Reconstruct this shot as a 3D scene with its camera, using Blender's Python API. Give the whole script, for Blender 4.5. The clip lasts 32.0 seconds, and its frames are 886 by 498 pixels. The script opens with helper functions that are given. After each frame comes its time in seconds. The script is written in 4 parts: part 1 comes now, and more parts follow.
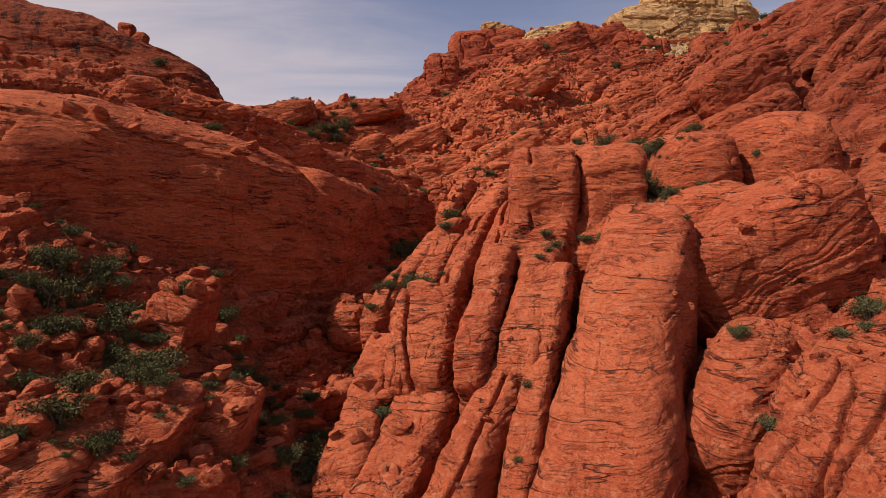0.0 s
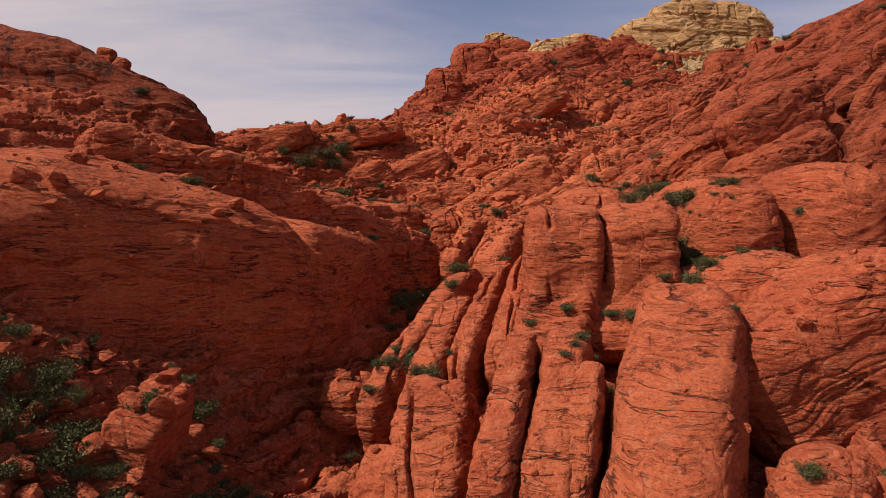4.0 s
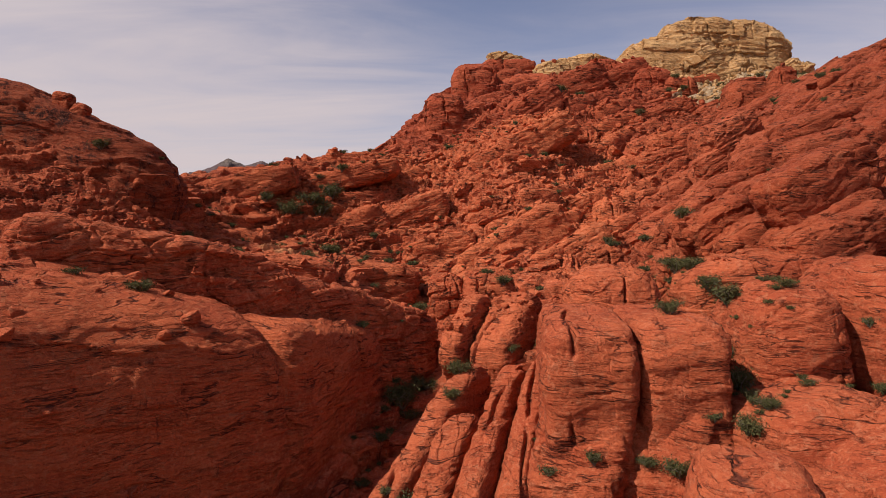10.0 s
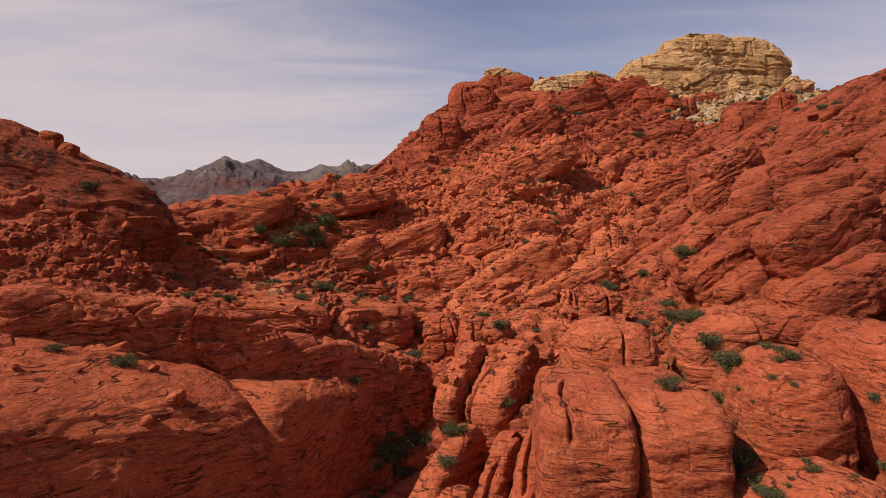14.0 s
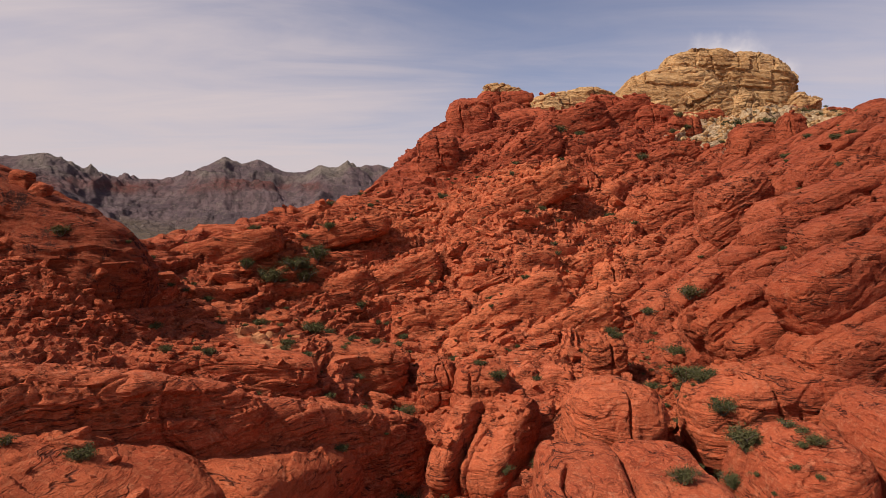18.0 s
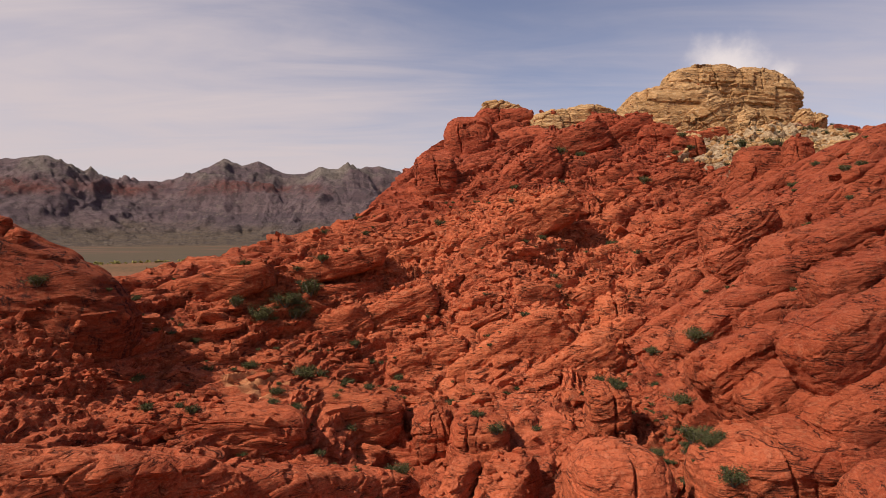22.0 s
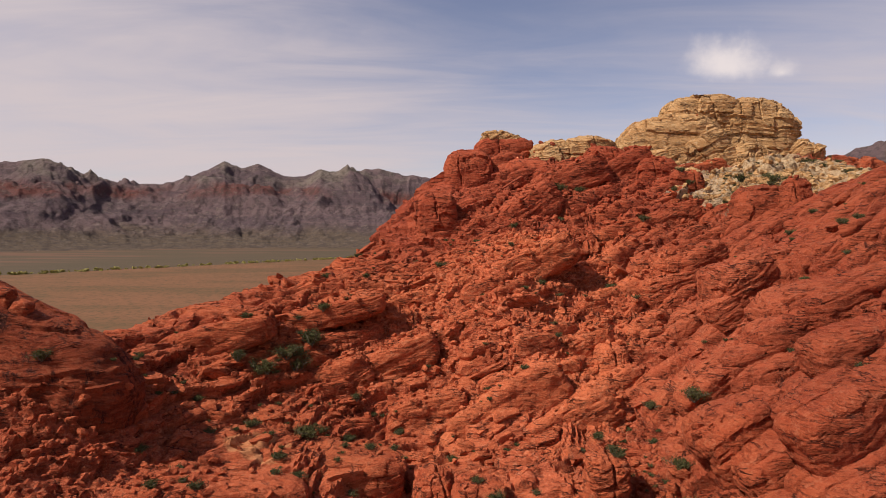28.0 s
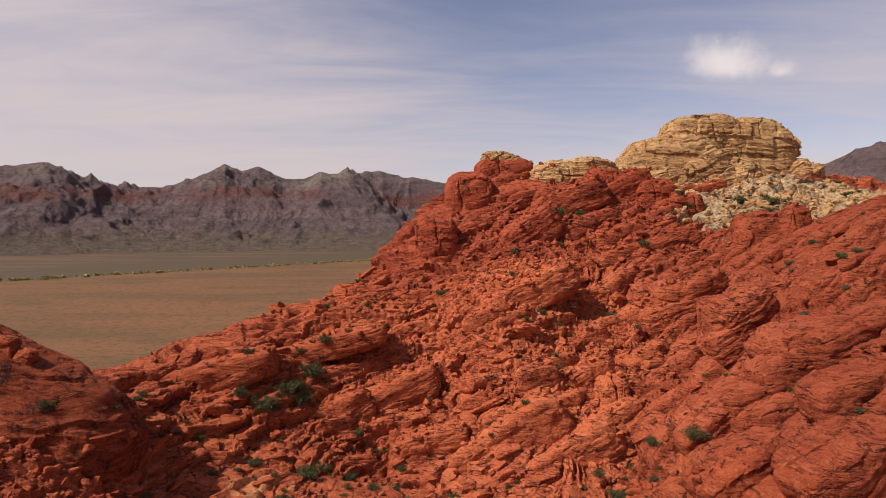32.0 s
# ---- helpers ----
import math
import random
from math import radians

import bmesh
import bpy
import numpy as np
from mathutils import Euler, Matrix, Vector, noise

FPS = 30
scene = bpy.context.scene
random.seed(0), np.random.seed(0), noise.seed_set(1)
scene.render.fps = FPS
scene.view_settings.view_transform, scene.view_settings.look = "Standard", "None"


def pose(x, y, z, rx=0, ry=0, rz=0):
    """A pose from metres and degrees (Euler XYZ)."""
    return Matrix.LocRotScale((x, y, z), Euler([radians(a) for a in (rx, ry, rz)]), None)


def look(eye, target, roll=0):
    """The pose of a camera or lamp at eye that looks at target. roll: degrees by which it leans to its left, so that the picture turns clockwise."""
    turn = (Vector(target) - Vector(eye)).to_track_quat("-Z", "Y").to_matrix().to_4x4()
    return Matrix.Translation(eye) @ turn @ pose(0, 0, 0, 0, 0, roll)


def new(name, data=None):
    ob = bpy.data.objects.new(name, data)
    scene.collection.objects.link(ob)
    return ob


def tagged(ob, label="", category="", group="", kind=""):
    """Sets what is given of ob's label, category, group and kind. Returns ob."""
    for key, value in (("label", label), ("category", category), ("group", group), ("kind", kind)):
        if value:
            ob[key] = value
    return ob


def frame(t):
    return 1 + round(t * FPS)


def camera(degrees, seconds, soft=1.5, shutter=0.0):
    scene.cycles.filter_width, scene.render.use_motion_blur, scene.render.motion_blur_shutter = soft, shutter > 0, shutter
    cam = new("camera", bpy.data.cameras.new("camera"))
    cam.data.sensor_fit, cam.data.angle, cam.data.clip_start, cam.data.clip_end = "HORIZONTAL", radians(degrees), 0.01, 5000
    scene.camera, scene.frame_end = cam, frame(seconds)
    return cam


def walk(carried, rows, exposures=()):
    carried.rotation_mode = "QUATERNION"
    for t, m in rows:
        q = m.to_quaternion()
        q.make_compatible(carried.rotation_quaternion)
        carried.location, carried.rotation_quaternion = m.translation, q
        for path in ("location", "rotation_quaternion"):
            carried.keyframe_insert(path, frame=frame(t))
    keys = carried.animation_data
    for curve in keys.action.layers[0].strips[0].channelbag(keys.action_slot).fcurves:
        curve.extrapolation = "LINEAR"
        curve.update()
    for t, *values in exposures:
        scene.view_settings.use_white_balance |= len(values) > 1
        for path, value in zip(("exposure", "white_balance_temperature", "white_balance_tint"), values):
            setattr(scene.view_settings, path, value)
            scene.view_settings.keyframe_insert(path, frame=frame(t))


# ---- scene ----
cam = camera(72, 32.0, soft=0.45)
# seconds, place, heading to the left, upward tilt, lean
FLIGHT = [
    (0, -0.68, -35.64, 37.82, 0.450, -1.358, -0.589),
    (1, -0.68, -33.17, 40.00, 0.449, -1.425, -0.562),
    (2, -0.93, -30.67, 42.26, 0.417, -1.484, -0.456),
    (3, -1.37, -28.45, 44.61, 0.349, -1.540, -0.359),
    (3.5, -1.56, -27.32, 45.73, 0.333, -1.587, -0.359),
    (5.5, -2.06, -23.12, 50.06, 0.341, -1.689, -0.278),
    (6, -2.19, -22.09, 51.13, 0.301, -1.711, -0.231),
    (7, -2.38, -19.81, 53.23, 0.241, -1.737, -0.186),
    (8, -2.31, -17.36, 55.25, 0.210, -1.768, -0.121),
    (9, -2.12, -14.92, 57.35, 0.190, -1.806, -0.075),
    (10, -1.87, -12.45, 59.45, 0.195, -1.852, -0.005),
    (11, -1.69, -10.84, 61.69, 0.112, -1.963, 0.085),
    (12, -1.63, -10.58, 63.66, 0.110, -2.011, 0.091),
    (13, -1.62, -10.52, 65.56, 0.001, -2.069, 0.165),
    (14, -1.57, -10.19, 67.37, -0.053, -2.118, 0.207),
    (14.5, -1.54, -9.83, 68.29, -0.060, -2.123, 0.235),
    (16.5, -1.36, -6.68, 71.90, -0.112, -2.123, 0.274),
    (17, -1.24, -5.82, 72.83, -0.099, -2.126, 0.299),
    (18, -0.76, -4.03, 74.63, -0.067, -2.119, 0.270),
    (19, -0.38, -2.39, 76.27, -0.050, -2.091, 0.200),
    (20, -0.12, -1.01, 78.11, -0.024, -2.098, 0.162),
    (21, -0.00, -0.00, 80.00, -0.011, -2.102, 0.190),
    (22, 0.05, 0.56, 81.77, -0.013, -2.072, 0.166),
    (23, 0.01, 0.52, 83.49, -0.037, -2.060, 0.144),
    (24, 0.02, 0.44, 85.21, -0.056, -2.013, 0.159),
    (25, 0.07, 0.43, 87.08, -0.046, -2.044, 0.121),
    (25.5, 0.02, 0.37, 88.03, -0.068, -2.049, 0.104),
    (27.5, -0.02, 0.08, 91.76, -0.067, -2.031, 0.085),
    (28, -0.08, 0.04, 92.68, -0.033, -2.028, 0.080),
    (29, -0.12, 0.01, 94.51, -0.059, -2.024, 0.050),
    (30, -0.19, -0.11, 96.25, -0.039, -1.988, -0.004),
    (31, -0.23, -0.21, 98.13, -0.038, -1.950, -0.037),
    (32, -0.23, -0.29, 100.00, -0.012, -1.953, -0.126),
]


def aim(x, y, z, yaw, pitch, roll):
    a, b = radians(yaw), radians(pitch)
    way = Vector((-math.sin(a) * math.cos(b), math.cos(a) * math.cos(b), math.sin(b)))
    return look((x, y, z), Vector((x, y, z)) + 100 * way, roll)


walk(cam, [(r[0], aim(*r[1:])) for r in FLIGHT])
STEP = 0.42

# ---------------------------------------------------------------- light
SUN_FROM = Vector((-0.62, -0.28, 0.73)).normalized()
sun = new("sun", bpy.data.lights.new("sun", "SUN"))
sun.data.energy, sun.data.angle, sun.data.color = 4.9, radians(0.5), (1.0, 0.93, 0.84)
sun.matrix_world = look(SUN_FROM * 500, (0, 0, 0))

world = bpy.data.worlds.new("sky")
scene.world = world
world.use_nodes = True
wn, wl = world.node_tree.nodes, world.node_tree.links
wn.clear()


def wnode(kind, **values):
    n = wn.new(kind)
    for k, v in values.items():
        n.inputs[k.replace("_", " ")].default_value = v
    return n


sky = wn.new("ShaderNodeTexSky")
sky.sky_type, sky.sun_disc = "NISHITA", False
sky.sun_elevation = math.asin(SUN_FROM.z)
sky.sun_rotation = math.atan2(SUN_FROM.x, SUN_FROM.y)
sky.altitude, sky.dust_density = 1200, 1.5
coord = wn.new("ShaderNodeTexCoord")
split = wn.new("ShaderNodeSeparateXYZ")
wl.new(coord.outputs["Generated"], split.inputs[0])


def wmath(op, a, b=0.0, c=0.0):
    n = wn.new("ShaderNodeMath")
    n.operation = op
    for k, v in enumerate((a, b, c)):
        if hasattr(v, "links"):
            wl.new(v, n.inputs[k])
        else:
            n.inputs[k].default_value = v
    return n.outputs[0]


# high veil of cirrus: the direction is laid onto a flat cloud sheet
up = wmath("MAXIMUM", wmath("ADD", split.outputs["Z"], 0.10), 0.03)
sheet = wn.new("ShaderNodeCombineXYZ")
wl.new(wmath("DIVIDE", split.outputs["X"], up), sheet.inputs[0])
wl.new(wmath("DIVIDE", split.outputs["Y"], up), sheet.inputs[1])
turned = wn.new("ShaderNodeMapping")
turned.inputs["Rotation"].default_value = (0, 0, radians(52))
turned.inputs["Scale"].default_value = (0.34, 1.0, 1)
turned.inputs["Location"].default_value = (0.35, 0.1, 0)
wl.new(sheet.outputs[0], turned.inputs[0])
veil = wnode("ShaderNodeTexNoise", Scale=0.55, Detail=6.0, Roughness=0.52, Distortion=0.5)
wl.new(turned.outputs[0], veil.inputs["Vector"])
wisps = wnode("ShaderNodeTexNoise", Scale=1.8, Detail=7.0, Roughness=0.58, Distortion=0.9)
wl.new(turned.outputs[0], wisps.inputs["Vector"])
# the veil is open to the blue high over the ridge, and thickest low over the valley
ahead = wmath("MAXIMUM", split.outputs["Y"], 0.05)
su, sv = wmath("DIVIDE", split.outputs["X"], ahead), wmath("DIVIDE", split.outputs["Z"], ahead)
du, dv = wmath("DIVIDE", wmath("SUBTRACT", su, 0.13), 0.36), wmath("DIVIDE", wmath("SUBTRACT", sv, 0.46), 0.24)
gap = wmath("EXPONENT", wmath("MULTIPLY", wmath("ADD", wmath("MULTIPLY", du, du), wmath("MULTIPLY", dv, dv)), -1.0))
thick = wmath("MULTIPLY_ADD", gap, -0.50, wmath("MULTIPLY_ADD", split.outputs["X"], -0.04, wmath("MULTIPLY_ADD", split.outputs["Z"], -1.0, 0.80)))
cover = wmath("ADD", wmath("ADD", thick, wmath("MULTIPLY_ADD", veil.outputs[0], 2.2, -1.1)), wmath("MULTIPLY_ADD", wisps.outputs[0], 1.1, -0.55))
amount = wn.new("ShaderNodeMapRange")
amount.interpolation_type = "SMOOTHSTEP"
amount.inputs["From Min"].default_value, amount.inputs["From Max"].default_value = -0.12, 1.15
wl.new(cover, amount.inputs["Value"])
cloud = wnode("ShaderNodeMix")
cloud.data_type = "RGBA"
tint = wn.new("ShaderNodeMix")
tint.data_type, tint.blend_type = "RGBA", "MULTIPLY"
tint.inputs[0].default_value = 1.0
wl.new(sky.outputs[0], tint.inputs[6])
tint.inputs[7].default_value = (1.24, 0.95, 0.92, 1)
wl.new(amount.outputs[0], cloud.inputs[0])
wl.new(tint.outputs[2], cloud.inputs[6])
cloud.inputs[7].default_value = (5.75, 4.98, 5.1, 1)
# one small fair-weather cloud over the pale summit
fluff = wnode("ShaderNodeTexNoise", Scale=26.0, Detail=7.0, Roughness=0.6)
wl.new(coord.outputs["Generated"], fluff.inputs["Vector"])
rag = wmath("MULTIPLY_ADD", fluff.outputs[0], 1.3, -0.65)


def heap(u, v, wide, high):
    """A heaped cloud: flat below, round above."""
    a = wmath("DIVIDE", wmath("SUBTRACT", su, u), wide)
    b = wmath("SUBTRACT", sv, v)
    b = wmath("MAXIMUM", wmath("DIVIDE", b, high), wmath("DIVIDE", b, -0.45 * high))
    return wmath("ADD", wmath("SQRT", wmath("ADD", wmath("MULTIPLY", a, a), wmath("MULTIPLY", b, b))), rag)


ball = wmath("MINIMUM", heap(0.463, 0.262, 0.078, 0.052), wmath("ADD", heap(0.550, 0.252, 0.036, 0.030), 0.25))
puff = wn.new("ShaderNodeMapRange")
puff.interpolation_type = "SMOOTHSTEP"
for key, v in (("From Min", 1.25), ("From Max", 0.0), ("To Max", 0.95)):
    puff.inputs[key].default_value = v
wl.new(ball, puff.inputs["Value"])
cumulus = wn.new("ShaderNodeMix")
cumulus.data_type = "RGBA"
wl.new(puff.outputs[0], cumulus.inputs[0])
wl.new(cloud.outputs[2], cumulus.inputs[6])
cumulus.inputs[7].default_value = (7.4, 6.6, 6.5, 1)
back = wn.new("ShaderNodeBackground")
back.inputs[1].default_value = 0.112
wl.new(cumulus.outputs[2], back.inputs[0])
out = wn.new("ShaderNodeOutputWorld")
wl.new(back.outputs[0], out.inputs[0])
scene.view_settings.exposure = 0.0


# ---------------------------------------------------------------- numpy noise
def _hash(ix, iy, iz, seed):
    h = (ix * 374761393 + iy * 668265263 + iz * 2147483647 + seed * 974634721) & 0xFFFFFFFF
    h = ((h ^ (h >> 13)) * 1274126177) & 0xFFFFFFFF
    h = ((h ^ (h >> 16)) * 2246822519) & 0xFFFFFFFF
    return ((h ^ (h >> 15)) & 0xFFFFFF).astype(np.float32) / 16777215.0


def vnoise(p, seed=0):
    """Smooth value noise, -1 to 1, at points p (n, 3)."""
    q = np.floor(p)
    i = q.astype(np.int64)
    w = (p - q).astype(np.float32)
    w = w * w * w * (w * (w * 6 - 15) + 10)
    total = np.zeros(len(p), np.float32)
    for a in (0, 1):
        wx = w[:, 0] if a else 1 - w[:, 0]
        for b in (0, 1):
            wy = w[:, 1] if b else 1 - w[:, 1]
            for c in (0, 1):
                wz = w[:, 2] if c else 1 - w[:, 2]
                total += wx * wy * wz * _hash(i[:, 0] + a, i[:, 1] + b, i[:, 2] + c, seed)
    return total * 2 - 1


def fbm(p, octaves=4, seed=0, gain=0.5):
    total, amp, q = np.zeros(len(p), np.float32), 1.0, np.array(p, float)
    for o in range(octaves):
        total += amp * vnoise(q, seed + 17 * o)
        q, amp = q * 2.03 + 11.7, amp * gain
    return total


def cells(p, seed=0):
    """Worley noise: distances to the nearest and second nearest seeds, a number for the nearest and the way from it."""
    q = np.floor(p)
    i = q.astype(np.int64)
    w = (p - q).astype(np.float32)
    d1, d2 = np.full(len(p), 9.0, np.float32), np.full(len(p), 9.0, np.float32)
    own, off = np.zeros(len(p), np.float32), np.zeros((len(p), 3), np.float32)
    for a in (-1, 0, 1):
        for b in (-1, 0, 1):
            for c in (-1, 0, 1):
                h = _hash(i[:, 0] + a, i[:, 1] + b, i[:, 2] + c, seed)
                v = np.stack([w[:, 0] - a - h, w[:, 1] - b - (h * 57.31) % 1.0, w[:, 2] - c - (h * 313.7) % 1.0], 1)
                d = (v * v).sum(1)
                near = d < d1
                d2 = np.where(near, d1, np.minimum(d2, d))
                own = np.where(near, (h * 91.7) % 1.0, own)
                off = np.where(near[:, None], v, off)
                d1 = np.minimum(d1, d)
    return np.sqrt(d1), np.sqrt(d2), own, off


def facets(p, seed=0, tilt=1.0, edge=0.14):
    """Angular blocks: each has a flat, tipped face of its own. Returns the height, and 0 in the joints to 1 on the blocks."""
    d1, d2, own, off = cells(p, seed)
    t = np.stack([(own * k) % 1.0 - 0.5 for k in (57.3, 131.9, 271.3)], 1)
    return own - 0.5 + 2 * tilt * (t * off).sum(1), smooth(0, edge, d2 - d1)


def ledges(s, p, thick, seed=0):
    """Beds of uneven hardness: each stands out or back by its own amount; s is the height across the beds."""
    q = s / thick + 0.35 * vnoise(p / (thick * 6), seed)
    k = np.floor(q)
    f = (q - k).astype(np.float32)
    z = np.zeros(len(s), np.int64)
    h0, h1 = _hash(k.astype(np.int64), z, z, seed), _hash(k.astype(np.int64) + 1, z, z, seed)
    return h0 + (h1 - h0) * smooth(0.78, 1.0, f) - 0.5


def jointed(q, size, round_off, seed=0):
    """Beds cut by cross joints: q holds (along, across, up through the beds) in metres, size the block's three lengths.
    Returns each block's own number, -0.5 to 0.5, and 0 in the joints rising to 1 on the rounded block."""
    k = np.floor(q[:, 2] / size[2])
    ki = k.astype(np.int64)
    zero = np.zeros(len(q), np.int64)
    u = q[:, 0] / (size[0] * (0.6 + 0.9 * _hash(ki, zero, zero, seed))) + 7 * _hash(ki, zero, zero + 1, seed)
    i = np.floor(u)
    ii = i.astype(np.int64)
    v = q[:, 1] / size[1] + 5 * _hash(ki, ii, zero + 2, seed)
    j = np.floor(v)
    edges = []
    for t, f in ((size[0], u - i), (size[1], v - j), (size[2], q[:, 2] / size[2] - k)):
        edges.append(np.minimum(f, 1 - f) * t)
    e = np.minimum.reduce(edges)
    g = np.clip(e / round_off, 0, 1)
    return _hash(ki, ii, j.astype(np.int64), seed + 3) - 0.5, np.sqrt(1 - (1 - g) ** 2)


def smooth(a, b, x):
    t = np.clip((x - a) / (b - a), 0, 1)
    return t * t * (3 - 2 * t)


def mesh_from(name, verts, faces, material, soft=True):
    me = bpy.data.meshes.new(name)
    verts = np.asarray(verts, np.float32)
    faces = np.asarray(faces, np.int32)
    k = faces.shape[1]
    me.vertices.add(len(verts))
    me.vertices.foreach_set("co", verts.ravel())
    me.loops.add(faces.size)
    me.loops.foreach_set("vertex_index", faces.ravel())
    me.polygons.add(len(faces))
    me.polygons.foreach_set("loop_start", np.arange(0, faces.size, k, dtype=np.int32))
    me.polygons.foreach_set("loop_total", np.full(len(faces), k, np.int32))
    me.polygons.foreach_set("use_smooth", np.full(len(faces), soft))
    me.update(calc_edges=True)
    if material:
        me.materials.append(material)
    return me


def part(name, me, parent, label=""):
    ob = new(name, me)
    ob.parent = parent
    return tagged(ob, label) if label else ob


# ---------------------------------------------------------------- materials
class Mat:
    def __init__(self, name, rough=0.9, old=None):
        self.m = old or bpy.data.materials.new(name)
        self.m.use_nodes = True
        self.n, self.l = self.m.node_tree.nodes, self.m.node_tree.links
        self.b = self.n["Principled BSDF"]
        self.b.inputs["Roughness"].default_value = rough
        self.b.inputs["Specular IOR Level"].default_value = 0.15

    def put(self, v, socket):
        if hasattr(v, "links"):
            self.l.new(v, socket)
        else:
            socket.default_value = v

    def place(self, scale=(1, 1, 1), turn=(0, 0, 0)):
        g = self.n.new("ShaderNodeNewGeometry")
        m = self.n.new("ShaderNodeMapping")
        m.inputs["Scale"].default_value = scale
        m.inputs["Rotation"].default_value = [radians(a) for a in turn]
        self.l.new(g.outputs["Position"], m.inputs[0])
        return m.outputs[0]

    def noise(self, vec, scale, detail=5.0, rough=0.55, warp=0.0):
        t = self.n.new("ShaderNodeTexNoise")
        self.l.new(vec, t.inputs["Vector"])
        for k, v in (("Scale", scale), ("Detail", detail), ("Roughness", rough), ("Distortion", warp)):
            t.inputs[k].default_value = v
        return t.outputs[0]

    def math(self, op, a, b=0.0, c=0.0):
        t = self.n.new("ShaderNodeMath")
        t.operation = op
        for k, v in enumerate((a, b, c)):
            self.put(v, t.inputs[k])
        return t.outputs[0]

    def ramp(self, v, a, b, lo=0.0, hi=1.0):
        t = self.n.new("ShaderNodeMapRange")
        t.interpolation_type = "SMOOTHSTEP"
        for k, x in (("Value", v), ("From Min", a), ("From Max", b), ("To Min", lo), ("To Max", hi)):
            self.put(x, t.inputs[k])
        return t.outputs[0]

    def mix(self, f, a, b, how="MIX"):
        t = self.n.new("ShaderNodeMix")
        t.data_type, t.blend_type = "RGBA", how
        self.put(f, t.inputs[0])
        self.put((*a, 1) if isinstance(a, tuple) else a, t.inputs[6])
        self.put((*b, 1) if isinstance(b, tuple) else b, t.inputs[7])
        return t.outputs[2]

    def bump(self, height, strength, distance, normal=None):
        t = self.n.new("ShaderNodeBump")
        t.inputs["Strength"].default_value, t.inputs["Distance"].default_value = strength, distance
        self.l.new(height, t.inputs["Height"])
        if normal:
            self.l.new(normal, t.inputs["Normal"])
        return t.outputs[0]

    def colour(self, c):
        self.put(c, self.b.inputs["Base Color"])

    def normal(self, n):
        self.l.new(n, self.b.inputs["Normal"])


def sandstone(name, light, mid, dark, varnish, bleach, stain=0.5, grain=1.0, lo=0.50):
    """Cross-bedded sandstone: broad tone patches, thin curved beds, joints, dark rock varnish, pitted relief."""
    s = Mat(name, 0.92)
    plain = s.place()
    # the beds sweep and bend: places are shifted by slow noise before the beds are laid
    slow = s.n.new("ShaderNodeTexNoise")
    slow.inputs["Scale"].default_value, slow.inputs["Detail"].default_value = 0.045, 3.0
    s.l.new(plain, slow.inputs["Vector"])
    bend = s.n.new("ShaderNodeVectorMath")
    bend.operation = "MULTIPLY_ADD"
    s.l.new(slow.outputs["Color"], bend.inputs[0])
    bend.inputs[1].default_value = (5, 5, 7)
    s.l.new(plain, bend.inputs[2])

    def laid(scale, turn):
        m = s.n.new("ShaderNodeMapping")
        m.inputs["Scale"].default_value = scale
        m.inputs["Rotation"].default_value = [radians(a) for a in turn]
        s.l.new(bend.outputs[0], m.inputs[0])
        return m.outputs[0]

    def lines(scale, turn, width):
        """Long thin partings between beds, crisp and broken off here and there."""
        n = s.noise(laid(scale, turn), 1.0, 4, 0.55, 0.1)
        return s.ramp(s.math("ABSOLUTE", s.math("SUBTRACT", n, 0.5)), 0.0, width, 1.0, 0.0)

    broad = s.noise(plain, 0.055, 5, 0.6, 0.4)
    patch = s.noise(plain, 0.30, 8, 0.66, 0.5)
    bed = s.noise(laid((0.10, 0.10, 1.6), (10, -14, 0)), 0.7, 8, 0.62, 0.15)
    thin = s.noise(laid((0.40, 0.40, 5.0), (-6, -9, 20)), 0.7, 6, 0.66, 0.1)
    pits = s.noise(plain, 2.6, 8, 0.74)
    knobs = s.noise(plain, 0.85, 5, 0.60, 0.3)
    coarse = s.math("MULTIPLY", lines((0.07, 0.07, 0.55), (8, -12, 15), 0.014), s.ramp(s.noise(plain, 0.21, 4, 0.6), 0.44, 0.56))
    fine = s.math("MULTIPLY", lines((0.16, 0.16, 1.7), (4, -14, 40), 0.030), s.ramp(s.noise(plain, 0.4, 5, 0.65), 0.42, 0.58))
    c = s.mix(s.ramp(broad, 0.40, 0.62), mid, light)
    c = s.mix(s.ramp(patch, 0.54, 0.74, 0.0, 0.42), c, dark)
    c = s.mix(s.ramp(bed, 0.45, 0.60, 0.0, 0.5), c, light)
    c = s.mix(s.ramp(thin, 0.54, 0.63, 0.0, 0.30), c, dark)
    c = s.mix(s.ramp(s.noise(plain, 0.9, 8, 0.72, 0.3), 0.53, 0.64, 0.0, 0.7), c, bleach)
    # varnish: drips and blotches of manganese-dark skin on some faces
    drip = s.noise(s.place((0.6, 0.6, 0.16)), 1.0, 10, 0.74, 0.5)
    blot = s.noise(plain, 0.16, 7, 0.68, 0.6)
    skin = s.math("MULTIPLY", s.ramp(drip, lo, lo + 0.08), s.ramp(blot, lo + 0.02, lo + 0.10))
    c = s.mix(s.math("MULTIPLY", skin, stain), c, varnish)
    c = s.mix(s.ramp(pits, 0.53, 0.64, 0.0, 0.34), c, dark)
    c = s.mix(s.ramp(pits, 0.48, 0.38, 0.0, 0.6), c, bleach)
    c = s.mix(s.math("MULTIPLY", fine, 0.28), c, dark)
    c = s.mix(s.math("MULTIPLY", coarse, 0.8), c, varnish)
    s.colour(c)
    n = s.bump(bed, 1.0, 0.6 * grain)
